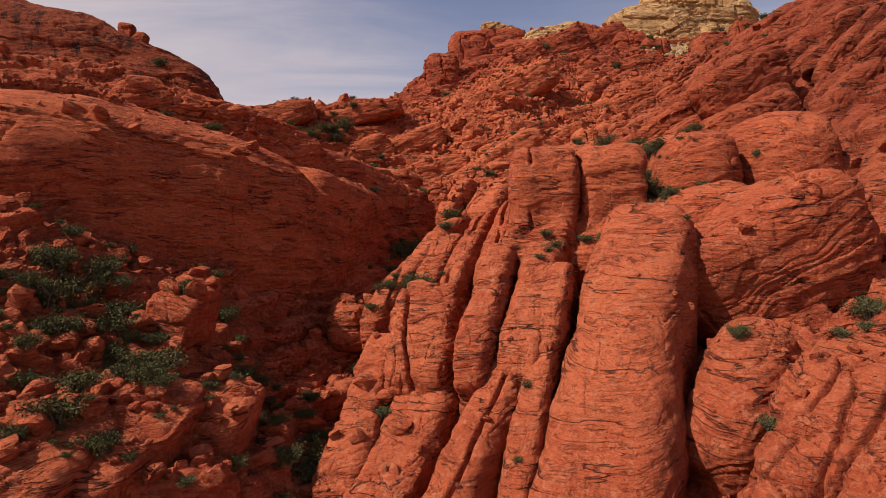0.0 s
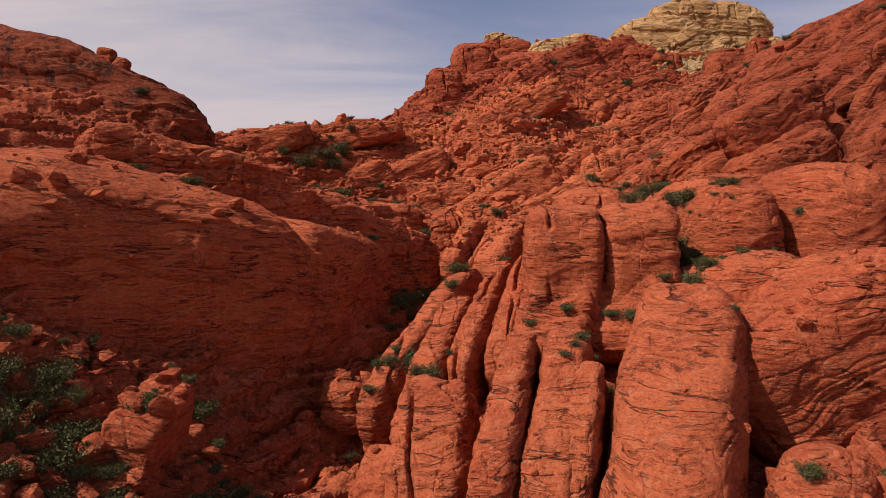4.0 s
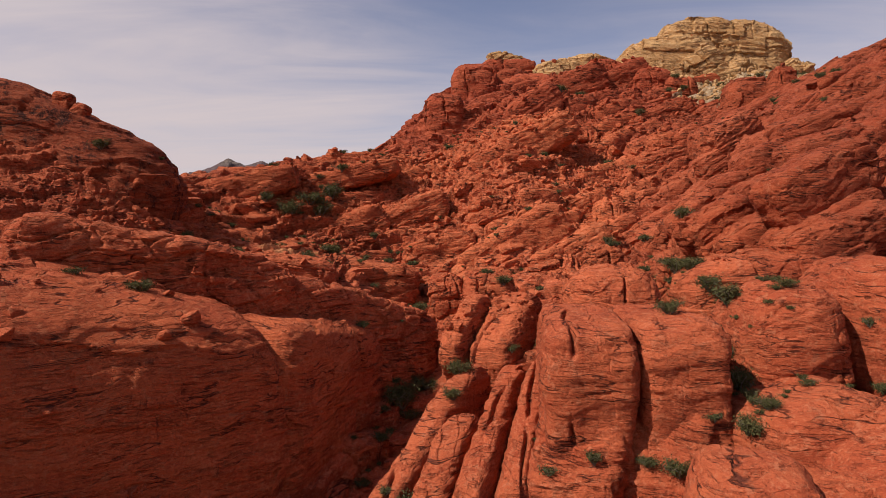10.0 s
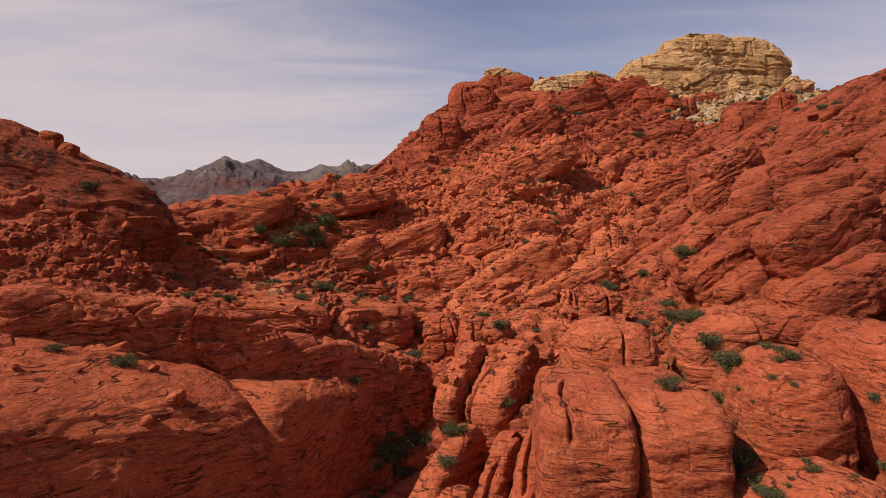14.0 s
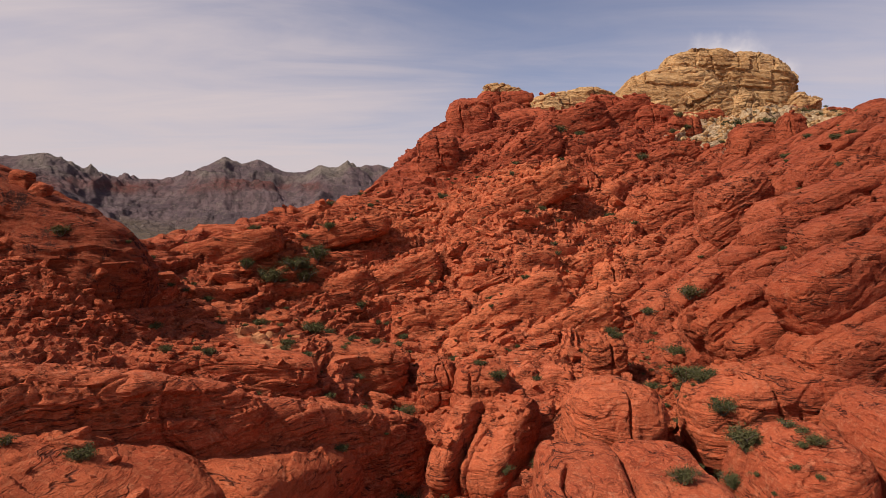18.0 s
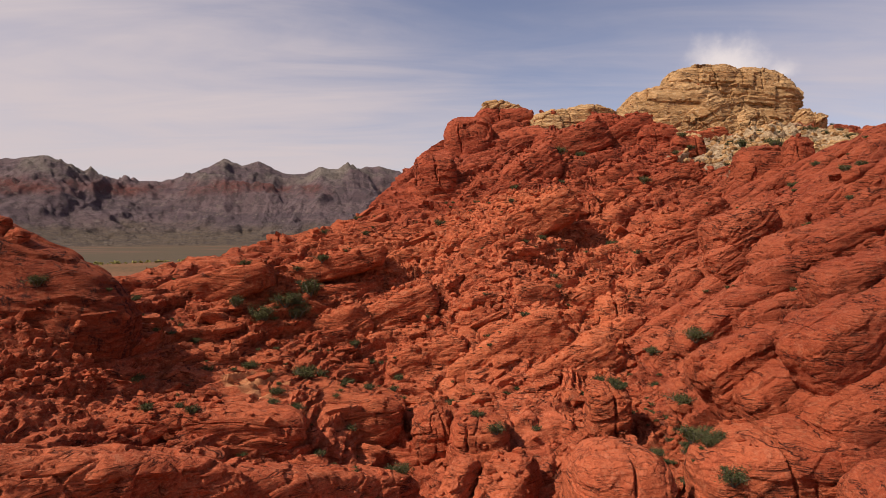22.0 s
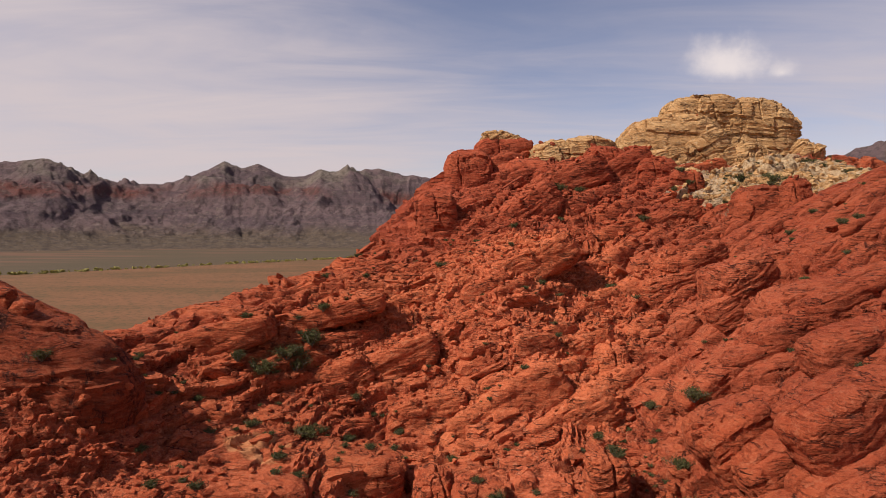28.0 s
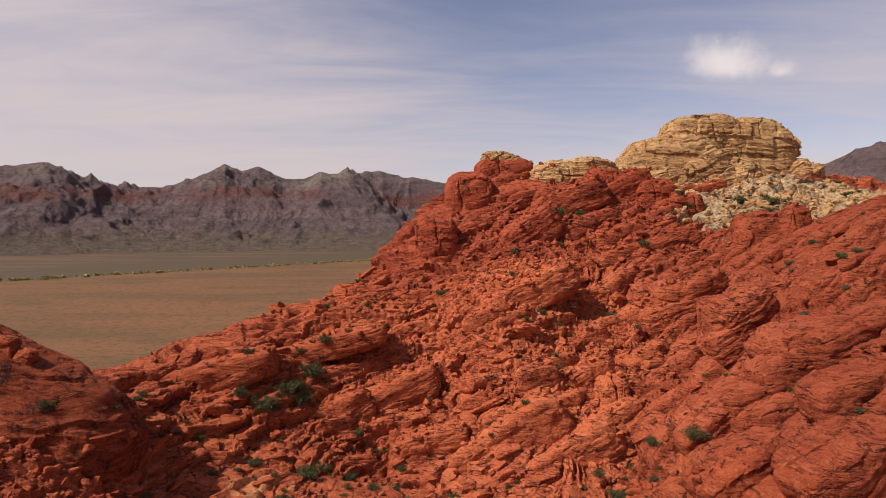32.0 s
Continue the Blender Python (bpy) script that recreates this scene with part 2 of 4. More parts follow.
    n = s.bump(knobs, 1.0, 0.55 * grain, n)
    n = s.bump(thin, 1.0, 0.24 * grain, n)
    n = s.bump(pits, 1.0, 0.26 * grain, n)
    n = s.bump(s.math("SUBTRACT", 1.0, fine), 1.0, 0.20 * grain, n)
    n = s.bump(s.math("SUBTRACT", 1.0, coarse), 1.0, 0.45 * grain, n)
    s.normal(n)
    return s.m


def with_cap(m, cx, cy, rx, ry, cap, fleck):
    """Lets a paler bed of rock show over an ellipse of the ground plan."""
    s = Mat("", 0.92, m)
    g = s.n.new("ShaderNodeSeparateXYZ")
    pos = s.place()
    s.l.new(pos, g.inputs[0])
    dx = s.math("DIVIDE", s.math("SUBTRACT", g.outputs[0], cx), rx)
    dy = s.math("DIVIDE", s.math("SUBTRACT", g.outputs[1], cy), ry)
    d = s.math("SQRT", s.math("ADD", s.math("MULTIPLY", dx, dx), s.math("MULTIPLY", dy, dy)))
    d = s.math("ADD", d, s.math("MULTIPLY_ADD", s.noise(pos, 0.09, 5, 0.65), 1.2, -0.6))
    old = s.b.inputs["Base Color"].links[0].from_socket
    speck = s.mix(s.ramp(s.noise(pos, 0.8, 5, 0.7), 0.4, 0.65), cap, fleck)
    s.colour(s.mix(s.ramp(d, 1.05, 0.9), old, speck))
    return m


def tinted_area(m, cx, cy, rx, ry, gain):
    """Multiplies the rock colour by gain over an ellipse of the ground plan."""
    s = Mat("", 0.92, m)
    g = s.n.new("ShaderNodeSeparateXYZ")
    pos = s.place()
    s.l.new(pos, g.inputs[0])
    dx = s.math("DIVIDE", s.math("SUBTRACT", g.outputs[0], cx), rx)
    dy = s.math("DIVIDE", s.math("SUBTRACT", g.outputs[1], cy), ry)
    d = s.math("SQRT", s.math("ADD", s.math("MULTIPLY", dx, dx), s.math("MULTIPLY", dy, dy)))
    d = s.math("ADD", d, s.math("MULTIPLY_ADD", s.noise(pos, 0.05, 5, 0.65), 1.2, -0.6))
    old = s.b.inputs["Base Color"].links[0].from_socket
    s.colour(s.mix(s.ramp(d, 1.3, 0.75), old, s.mix(1.0, old, gain, "MULTIPLY")))
    return m


RED = sandstone("red_sandstone", (0.482, 0.112, 0.043), (0.387, 0.076, 0.029), (0.159, 0.027, 0.013), (0.050, 0.016, 0.012), (0.507, 0.163, 0.077), 0.75, 1.0, 0.53)
CLIFF_RED = sandstone("varnished_sandstone", (0.538, 0.122, 0.046), (0.429, 0.082, 0.032), (0.174, 0.030, 0.014), (0.050, 0.016, 0.013), (0.549, 0.169, 0.078), 0.75, 1.0, 0.53)
# hill's shade put into a darker copy of the red, with heavier varnish
HILL_RED = sandstone("shaded_varnished_sandstone", (0.306, 0.065, 0.025), (0.230, 0.043, 0.017), (0.102, 0.018, 0.009), (0.037, 0.012, 0.009), (0.315, 0.093, 0.043), 0.9, 1.0, 0.47)
BUFF = sandstone("buff_sandstone", (0.58, 0.335, 0.145), (0.47, 0.245, 0.095), (0.29, 0.14, 0.058), (0.17, 0.088, 0.050), (0.62, 0.43, 0.24), 0.4)
GROUND = sandstone("red_bedrock", (0.464, 0.107, 0.042), (0.370, 0.072, 0.029), (0.146, 0.025, 0.013), (0.043, 0.015, 0.011), (0.499, 0.163, 0.082), 0.7, 1.0, 0.52)
with_cap(GROUND, 109, 194, 36, 26, (0.56, 0.40, 0.24), (0.33, 0.20, 0.10))
with_cap(GROUND, -32, 103, 6, 4, (0.60, 0.25, 0.11), (0.50, 0.17, 0.07))
for stone in (RED, GROUND):
    # lighter rock colour round the gully
    tinted_area(stone, -4, 32, 60, 66, (1.13, 1.13, 1.18))
    # paler broken beds across the middle of the slope, darker varnished ones along the ridge
    tinted_area(stone, 30, 138, 42, 34, (1.22, 1.32, 1.36))
    tinted_area(stone, 20, 212, 60, 40, (0.84, 0.76, 0.84))
    # north slope: colour darkened to offset the sun on its broad faces
    tinted_area(stone, 92, 112, 48, 74, (0.74, 0.69, 0.75))

# ---------------------------------------------------------------- the lie of the land
NEAR_X = [-90, -65, -45, -30, -18, -8, 4, 16, 28, 42, 60, 85]
NEAR_Y = [-45, -10, 15, 35, 55, 75, 95, 115]
NEAR_Z = [
    [25, 20, 15, 10, 6, 3, 3, 4, 6, 9, 14, 20],
    [35, 30, 25, 19, 13, 8, 9, 10, 12, 16, 24, 32],
    [50, 44, 36, 27, 19, 13, 15, 17, 19, 24, 34, 46],
    [58, 52, 44, 31, 18, 15, 21, 24, 25, 30, 41, 56],
    [62, 58, 48, 38, 26, 22, 30, 33, 33, 39, 49, 66],
    [68, 62, 54, 48, 40, 33, 36, 40, 39, 42, 53, 74],
    [80, 74, 57, 53, 50, 39, 42, 46, 47, 51, 66, 84],
    [74, 70, 59, 55, 53, 47, 48, 50, 51, 54, 66, 88],
]
FAR_X = [-130, -90, -65, -45, -25, -5, 15, 35, 60, 90, 130]
FAR_Y = [95, 115, 135, 155, 175, 200, 225, 260]
FAR_Z = [
    [96, 86, 78, 57, 55, 46, 49, 52, 66, 86, 106],
    [84, 74, 70, 60, 54, 48, 50, 51, 67, 90, 108],
    [70, 64, 71, 72, 65, 61, 68, 61, 70, 96, 113],
    [60, 58, 70, 77, 79, 77, 85, 77, 78, 96, 113],
    [50, 50, 60, 74, 80, 82, 90, 90, 91, 97, 108],
    [42, 44, 50, 60, 83, 99, 104, 106, 107, 107, 111],
    [30, 32, 36, 42, 84, 107, 118, 117, 117, 117, 118],
    [0, 2, 5, 10, 40, 74, 100, 104, 106, 106, 104],
]


def lattice(xs, ys, zs, x, y):
    """Smooth surface through a coarse lattice of heights (Catmull-Rom)."""
    z = np.array(zs, float)

    def weights(s, v):
        s = np.array(s, float)
        v = np.clip(v, s[0], s[-1] - 1e-6)
        i = np.clip(np.searchsorted(s, v, side="right") - 1, 0, len(s) - 2)
        h = s[i + 1] - s[i]
        t = (v - s[i]) / h
        a, b = np.clip(i - 1, 0, None), np.clip(i + 2, None, len(s) - 1)
        la = h / np.maximum(s[i + 1] - s[a], 1e-6)
        lb = h / np.maximum(s[b] - s[i], 1e-6)
        h00, h10, h01, h11 = 2 * t**3 - 3 * t**2 + 1, t**3 - 2 * t**2 + t, -2 * t**3 + 3 * t**2, t**3 - t**2
        return (a, i, i + 1, b), (-la * h10, h00 - lb * h11, h01 + la * h10, lb * h11)

    (ja, wa), (jb, wb) = weights(xs, x), weights(ys, y)
    total = np.zeros(len(x))
    for q, wq in zip(jb, wb):
        for p, wp in zip(ja, wa):
            total += wq * wp * z[q, p]
    return total


def land(x, y):
    """Bare height of the bedrock at (x, y)."""
    n = lattice(NEAR_X, NEAR_Y, NEAR_Z, x, y)
    f = lattice(FAR_X, FAR_Y, FAR_Z, x, y)
    k = smooth(96, 114, y)
    z = n * (1 - k) + f * k
    # falls away to the valley floor all round
    edge = np.maximum.reduce([(-x - 105) / 60, (x - 150) / 60, (y - 250) / 45, (-y - 40) / 40])
    return z * (1 - smooth(0, 1, edge)) - 6 * smooth(0.5, 1, edge)


def loose(x, y):
    """Share of broken talus at (x, y), 0 to 1."""
    p = np.stack([x * 0.03, y * 0.03, 0 * x], 1)
    w = 0.35 * fbm(p, 3, 5)
    a = smooth(1.0, 0.45, np.hypot((x - 14) / 48, (y - 152) / 42) + w * 0.6)
    b = smooth(1.0, 0.5, np.hypot((x + 55) / 26, (y - 84) / 14) + w * 0.6)
    c = smooth(1.0, 0.5, np.hypot((x + 32) / 26, (y - 14) / 24) + w * 0.6)
    d = smooth(1.0, 0.4, np.hypot((x - 36) / 8, (y - 95) / 22) + w * 0.5)
    return np.maximum.reduce([a, b, c, d])


def shelves(s, thick, p, seed):
    """Beds seen from the side: each stands out abruptly at its foot and slopes back to the next; s is the height across the beds."""
    q = s / thick + 0.5 * vnoise(p / (thick * 5), seed)
    k = np.floor(q)
    f = (q - k).astype(np.float32)
    z = np.zeros(len(s), np.int64)
    own = _hash(k.astype(np.int64), z, z, seed)
    return (0.45 + 0.55 * own) * smooth(0.0, 0.16, f) * (1 - 0.75 * f**1.4)


def roughen(p, nrm, talus):
    """Break the smooth land into beds, blocks and clefts; p (n, 3), returns the shifted points."""
    x = p[:, 0]
    warp = np.stack([fbm(p / 14, 3, 31), fbm(p / 14, 3, 47), fbm(p / 14, 3, 59)], 1)
    # beds rise to the north, steeply on that slope and gently elsewhere
    right = smooth(14, 50, x + 8 * warp[:, 0])
    a = np.radians(14 + 24 * right)
    ca, sa = np.cos(a), np.sin(a)

    def turned(p, w):
        q = p + w
        return np.stack([q[:, 0] * ca + q[:, 2] * sa + 0.25 * q[:, 1], q[:, 1] - 0.2 * q[:, 0], -q[:, 0] * sa + q[:, 2] * ca + 0.12 * q[:, 1]], 1)

    t1, t2 = turned(p, warp * 3.0), turned(p, warp * 1.5)
    o1, g1 = jointed(t1, (17, 11, 4.2), 0.6, 3)
    o2, g2 = jointed(t2, (5.2, 3.6, 1.6), 0.28, 5)
    m, em = facets((p + warp * 0.9) / np.array([3.2, 2.8, 1.8]), 21, 0.9, 0.08)
    f, ef = facets((p + warp * 0.4) / np.array([1.4, 1.25, 0.85]), 77, 1.0, 0.13)
    patch = smooth(-0.25, 0.35, fbm(p / 18, 2, 71))
    push = (2.4 * o1 + 1.6 * (g1 - 1)) * (1 - 0.6 * talus)
    push += (2.3 * shelves(t1[:, 2], 4.4, p, 81) + 0.85 * shelves(t2[:, 2], 1.5, p, 91) - 1.2) * (1 - 0.55 * talus)
    push += (0.25 + 0.6 * patch) * (1.0 * o2 + 0.9 * (g2 - 1)) * (1 - 0.3 * talus)
    push += (0.12 + 0.63 * talus) * (m - 0.5 * (1 - em)) + (0.10 + 0.30 * talus) * (f - 0.5 * (1 - ef))
    push += 0.22 * ledges(t2[:, 2], p, 0.6, 95) + 0.10 * fbm(p / 2.2, 3, 13) + 0.3
    return p + nrm * push[:, None]


def sheet_of(xs, ys):
    gx, gy = np.meshgrid(xs, ys)
    x, y = gx.ravel(), gy.ravel()
    z = land(x, y)
    e = 0.4
    dx, dy = (land(x + e, y) - z) / e, (land(x, y + e) - z) / e
    nrm = np.stack([-dx, -dy, np.ones(len(x))], 1)
    nrm /= np.linalg.norm(nrm, axis=1)[:, None]
    p = np.stack([x, y, z], 1)
    nx, ny = len(xs), len(ys)
    k = np.arange(nx * ny).reshape(ny, nx)
    quads = np.stack([k[:-1, :-1], k[:-1, 1:], k[1:, 1:], k[1:, :-1]], -1).reshape(-1, 4)
    return p, nrm, quads


xs = np.concatenate([np.arange(-165, -80, 1.2), np.arange(-80, 80, STEP), np.arange(80, 212, 0.9)])
ys = np.concatenate([np.arange(-80, -6, 1.2), np.arange(-6, 150, STEP), np.arange(150, 245, STEP * 1.25), np.arange(245, 300, 1.5)])
p, nrm, quads = sheet_of(xs, ys)
ground_pts = roughen(p, nrm, loose(p[:, 0], p[:, 1]))
ground_mesh = mesh_from("ground", ground_pts, quads, GROUND)
ground_mesh.set_sharp_from_angle(angle=radians(35))
bedrock = tagged(new("ground", ground_mesh), "rugged red sandstone bedrock, broken into blocks and clefts", "ground", kind="structure")


# ---------------------------------------------------------------- big rock masses
def cube_sphere(n):
    """Unit cube surface grid as one closed mesh: points and quads."""
    t = np.tan(np.linspace(-1, 1, n + 1) * math.pi / 4)
    pts, quads, seen = [], [], {}
    for axis in range(3):
        for side in (-1, 1):
            ids = np.zeros((n + 1, n + 1), int)
            for i in range(n + 1):
                for j in range(n + 1):
                    q = [0.0, 0.0, 0.0]
                    q[axis], q[(axis + 1) % 3], q[(axis + 2) % 3] = float(side), t[i], t[j]
                    key = (round(q[0], 5), round(q[1], 5), round(q[2], 5))
                    if key not in seen:
                        seen[key] = len(pts)
                        pts.append(q)
                    ids[i, j] = seen[key]
            a, b, c, d = ids[:-1, :-1].ravel(), ids[1:, :-1].ravel(), ids[1:, 1:].ravel(), ids[:-1, 1:].ravel()
            f = np.stack([a, b, c, d] if side > 0 else [d, c, b, a], 1)
            quads.append(f)
    return np.array(pts), np.concatenate(quads)


SPHERES = {}
ROCKS = []


def dome(x, y, z, a, b, c, yaw=0.0, lean=0.0, dip=0.0, square=2.8, res=48, tilt=(0, 0), name="sandstone_dome", label="", cracks=1, material=None, rough=1.0, beds=1.0, flat=None, axes=None, climb=None):
    """A weathered sandstone mass: half-lengths a, b, c; square 2 is a ball, more is boxier; flat is the same for its plan; tilt slopes its top.
    axes: its three directions, in place of the turns; climb: how steeply its beds rise to the north."""
    if res not in SPHERES:
        SPHERES[res] = cube_sphere(res)
    q, quads = SPHERES[res]
    seed = len(ROCKS) * 7 + 3
    flat = flat or square
    g = np.maximum(np.abs(q), 1e-6)
    plan = (g[:, 0] ** flat + g[:, 1] ** flat) ** (1 / flat)
    s = q / ((plan**square + g[:, 2] ** square) ** (1 / square))[:, None]
    g = np.maximum(np.abs(s), 1e-6)
    plan = (g[:, 0] ** flat + g[:, 1] ** flat) ** (1 / flat)
    side = plan ** (square - flat)
    nrm = np.sign(s) * np.stack([side * g[:, 0] ** (flat - 1) / a, side * g[:, 1] ** (flat - 1) / b, g[:, 2] ** (square - 1) / c], 1)
    nrm /= np.linalg.norm(nrm, axis=1)[:, None]
    p = s * np.array([a, b, c])
    p[:, 2] += (tilt[0] * p[:, 0] + tilt[1] * p[:, 1]) * (s[:, 2] > -0.2)
    r = np.array(axes).T if axes is not None else np.array(pose(0, 0, 0, dip, lean, yaw).to_3x3())
    p, nrm = p @ r.T, nrm @ r.T
    w = p + np.array([x, y, z])
    size = min(a, b, c)
    rng = random.Random(seed)
    rise = rng.uniform(-0.1, 0.45) if climb is None else climb
    warp = np.stack([fbm(w / 6, 2, seed), fbm(w / 6, 2, seed + 5), fbm(w / 6, 2, seed + 9)], 1)
    push = 0.09 * size * fbm(w / (1.6 * size), 3, seed)
    k = 1 / math.hypot(1, rise)
    q = np.stack([k * (w[:, 0] + rise * w[:, 2]) + warp[:, 0] * 1.5, w[:, 1] + warp[:, 1] * 1.5, k * (w[:, 2] - rise * w[:, 0]) + 0.12 * w[:, 1] + warp[:, 2] * 1.2], 1)
    h, e = jointed(q, (max(4.0, 0.9 * a), max(4.0, 0.8 * b), max(2.6, 0.42 * c)), 0.22, seed)
    push += rough * (min(1.0, 0.14 * size) * h + 0.45 * (e - 1))
    h, e = jointed(q, (2.6, 2.6, 1.1), 0.15, seed + 1)
    push += rough * (0.30 * h + 0.22 * (e - 1)) * smooth(0.0, 0.35, fbm(w / 8, 2, seed + 2))
    # tilted beds stand out or back as thin lines
    bed = w[:, 2] - rise * w[:, 0] + rng.uniform(-0.1, 0.3) * w[:, 1] + 1.4 * warp[:, 0]
    push += beds * (0.22 * ledges(bed, w, 0.95, seed + 3) + 0.12 * ledges(bed, w, 0.38, seed + 6))
    push += 0.07 * fbm(w / 1.5, 3, seed + 4)
    # long joints cut in from the top
    for j in range(cracks):
        ang = rng.uniform(-0.25, 0.25) + (math.pi / 2 if j % 3 == 2 else 0)
        off = rng.uniform(-0.6, 0.6) * (b if j % 3 == 2 else a)
        d = p @ (r[:, 0] * math.cos(ang) + r[:, 1] * math.sin(ang)) - off + 0.5 * warp[:, 1] + 0.12 * p[:, 2]
        push -= 0.9 * np.exp(-((d / 0.2) ** 2)) * smooth(-0.2, 0.25, fbm(w / 7, 2, seed + 30 + j) + 0.1)
    w = w + nrm * push[:, None]
    if not label:
        where = " on the high ridge" if y > 180 else " above the gully" if y < 75 else " on the broken slope"
        if c > 1.5 * a:
            name, label = "sandstone_fin", "tall narrow red sandstone fin with fine bedding" + where
        elif a > 1.6 * c or abs(lean) > 18:
            name, label = "tilted_rock", "long tilted red sandstone rock with thin beds" + where
        else:
            label = "rounded blocky red sandstone mass with cracks" + where
    me = mesh_from(name, w - np.array([x, y, z]), quads, material or RED)
    me.set_sharp_from_angle(angle=radians(38))
    ob = new(name, me)
    ob.location = (x, y, z)
    ROCKS.append(ob)
    return tagged(ob, label, "rock", "pale summit masses" if material == BUFF else "red sandstone masses")


def fin(low, high, width, deep, lean=0.0, square=4.6, flat=5.0, res=64, cracks=1, rough=0.35, label="", name="sandstone_fin", climb=0.15, **more):
    """A long mass whose crest runs from one point to another; deep is half its thickness below the crest."""
    p0, p1 = np.array(low, float), np.array(high, float)
    e1 = (p1 - p0) / np.linalg.norm(p1 - p0)
    up = np.array([math.sin(radians(lean)), 0.0, math.cos(radians(lean))])
    e3 = up - e1 * (up @ e1)
    e3 /= np.linalg.norm(e3)
    at = (p0 + p1) / 2 - e3 * deep
    label = label or "sloping red sandstone fin with fine beds above the gully"
    return dome(*at, width / 2, np.linalg.norm(p1 - p0) / 2, deep, square=square, flat=flat, res=res, cracks=cracks, rough=rough, label=label, name=name, climb=climb, axes=(np.cross(e1, e3), e1, e3), **more)


def gather(first, name, piece, label, group="red sandstone masses"):
    """Make the masses built since number first the pieces of one thing."""
    pieces = ROCKS[first:]
    at = sum((ob.location for ob in pieces), Vector()) / len(pieces)
    at.z = min(ob.location.z for ob in pieces)
    whole = tagged(new(name), label, "rock", group)
    whole.location = at
    for ob in pieces:
        for key in list(ob.keys()):
            del ob[key]
        ob.name = ob.data.name = piece
        ob.parent = whole
        ob.location = ob.location - at


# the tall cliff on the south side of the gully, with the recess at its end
fin((-110, 97, 95), (-46.5, 97, 75.2), 20, 17, square=3.0, flat=3.0, res=96, name="sandstone_hill", label="rounded red sandstone hill coloured dark for its shaded flank", cracks=0, material=HILL_RED, beds=1.6, rough=0.7, climb=-0.15)
CLIFF = "high dark-red sandstone cliff streaked with black varnish"
first = len(ROCKS)
dome(-43.4, 50.0, 39.3, 23.5, 16, 15.6, yaw=42.6, square=3.6, flat=6, res=130, tilt=(-0.08, 0.10), name="sandstone_cliff", label=CLIFF, cracks=0, material=CLIFF_RED, rough=0.55, climb=-0.05)
dome(-22.6, 69.0, 37.0, 13.5, 9, 11.6, yaw=71, square=3.8, flat=8, res=80, tilt=(-0.14, 0.1), name="sandstone_cliff", label=CLIFF, cracks=0, material=CLIFF_RED, rough=0.55, climb=-0.05)
gather(first, "sandstone_cliff", "cliff_face", CLIFF)
dome(-66, 66, 46, 18, 18, 13, yaw=25, square=4, res=64)
# stepped ledges that run down from the south hill to the gully
LEDGE = "long red sandstone ledge stepping down to the gully"
first = len(ROCKS)
fin((-50, 54, 61.5), (-33, 66, 58.2), 11, 7, lean=-12, square=5, flat=6, res=64, cracks=1, rough=1.2, name="sandstone_ledge", label=LEDGE)
fin((-38, 63, 59.0), (-24, 73, 53.6), 12, 7, lean=-12, square=5, flat=6, res=64, cracks=1, rough=1.2, name="sandstone_ledge", label=LEDGE)
fin((-29, 70, 54.2), (-15, 82, 49.4), 11, 7, lean=-12, square=5, flat=6, res=64, cracks=1, rough=1.2, name="sandstone_ledge", label=LEDGE)
fin((-18, 80, 50.0), (-6, 92, 44.6), 11, 7, lean=-12, square=5, flat=6, res=64, cracks=1, rough=1.2, name="sandstone_ledge", label=LEDGE)
gather(first, "sandstone_ledge", "ledge_block", LEDGE)
dome(-21, 106, 49.5, 14.5, 6, 4.6, yaw=5, lean=6, square=4, res=64, name="sandstone_ledge", label="broad flat-topped red sandstone ledge with dark undercut face")
dome(-38, 88, 52, 18, 5, 4.2, yaw=12, lean=4, square=4, res=64, name="sandstone_ledge", label="low red sandstone ledge below a rubble bench")
dome(-68.4, 94.5, 81.0, 1.5, 1.4, 2.2, square=6, res=14, lean=8, name="sandstone_block", label="small square red sandstone block on the hill crest", cracks=0, rough=0.3)
dome(-65.4, 94.5, 79.6, 1.3, 1.4, 1.6, square=6, res=14, lean=12, name="sandstone_block", label="small square red sandstone block on the hill crest", cracks=0, rough=0.3)
# the whaleback and the fins that climb from the gully to the twin tower
fin((5.5, 0, 13), (23, 37, 44.5), 11.2, 10, square=4.2, flat=6, res=130, cracks=0, rough=0.22, label="huge smooth red sandstone whaleback with fine cross-beds")
fin((2.4, 6, 14.5), (11.4, 29.5, 36.6), 3.0, 6, res=64, cracks=0)
fin((-3.5, 7, 15), (7.8, 25.5, 31.0), 4.8, 6, res=72)
fin((-8, 11, 15.5), (-2.4, 24, 25.0), 6.4, 5, res=64, cracks=0)
fin((-11, 13.5, 16.5), (-8.8, 20.5, 22.2), 4.5, 3.5, res=44, cracks=0)
fin((-9.8, 20, 20.5), (-7.3, 28.5, 28.5), 4.2, 4, res=44, cracks=0)
fin((-4.6, 20, 25), (-2.4, 34, 34), 7.4, 6.5, res=72, rough=0.6)
fin((0.4, 17, 26.8), (6.0, 35.5, 38.4), 3.7, 7, res=72, cracks=0, rough=0.4)
fin((4.8, 17, 26.4), (11.0, 36.5, 38.6), 4.9, 7, res=72, cracks=0, rough=0.4)
fin((-12.4, 42.5, 27.6), (2.4, 70.5, 43.2), 4.2, 9, res=80)
fin((-5.8, 43, 30.0), (0.4, 58.5, 39.6), 4.6, 8, res=64, rough=0.6)
fin((-1.4, 42, 31.8), (7.0, 64, 44.6), 3.7, 9, res=72)
fin((3.3, 42.5, 33.2), (10.6, 63.5, 45.5), 3.7, 9, res=72)
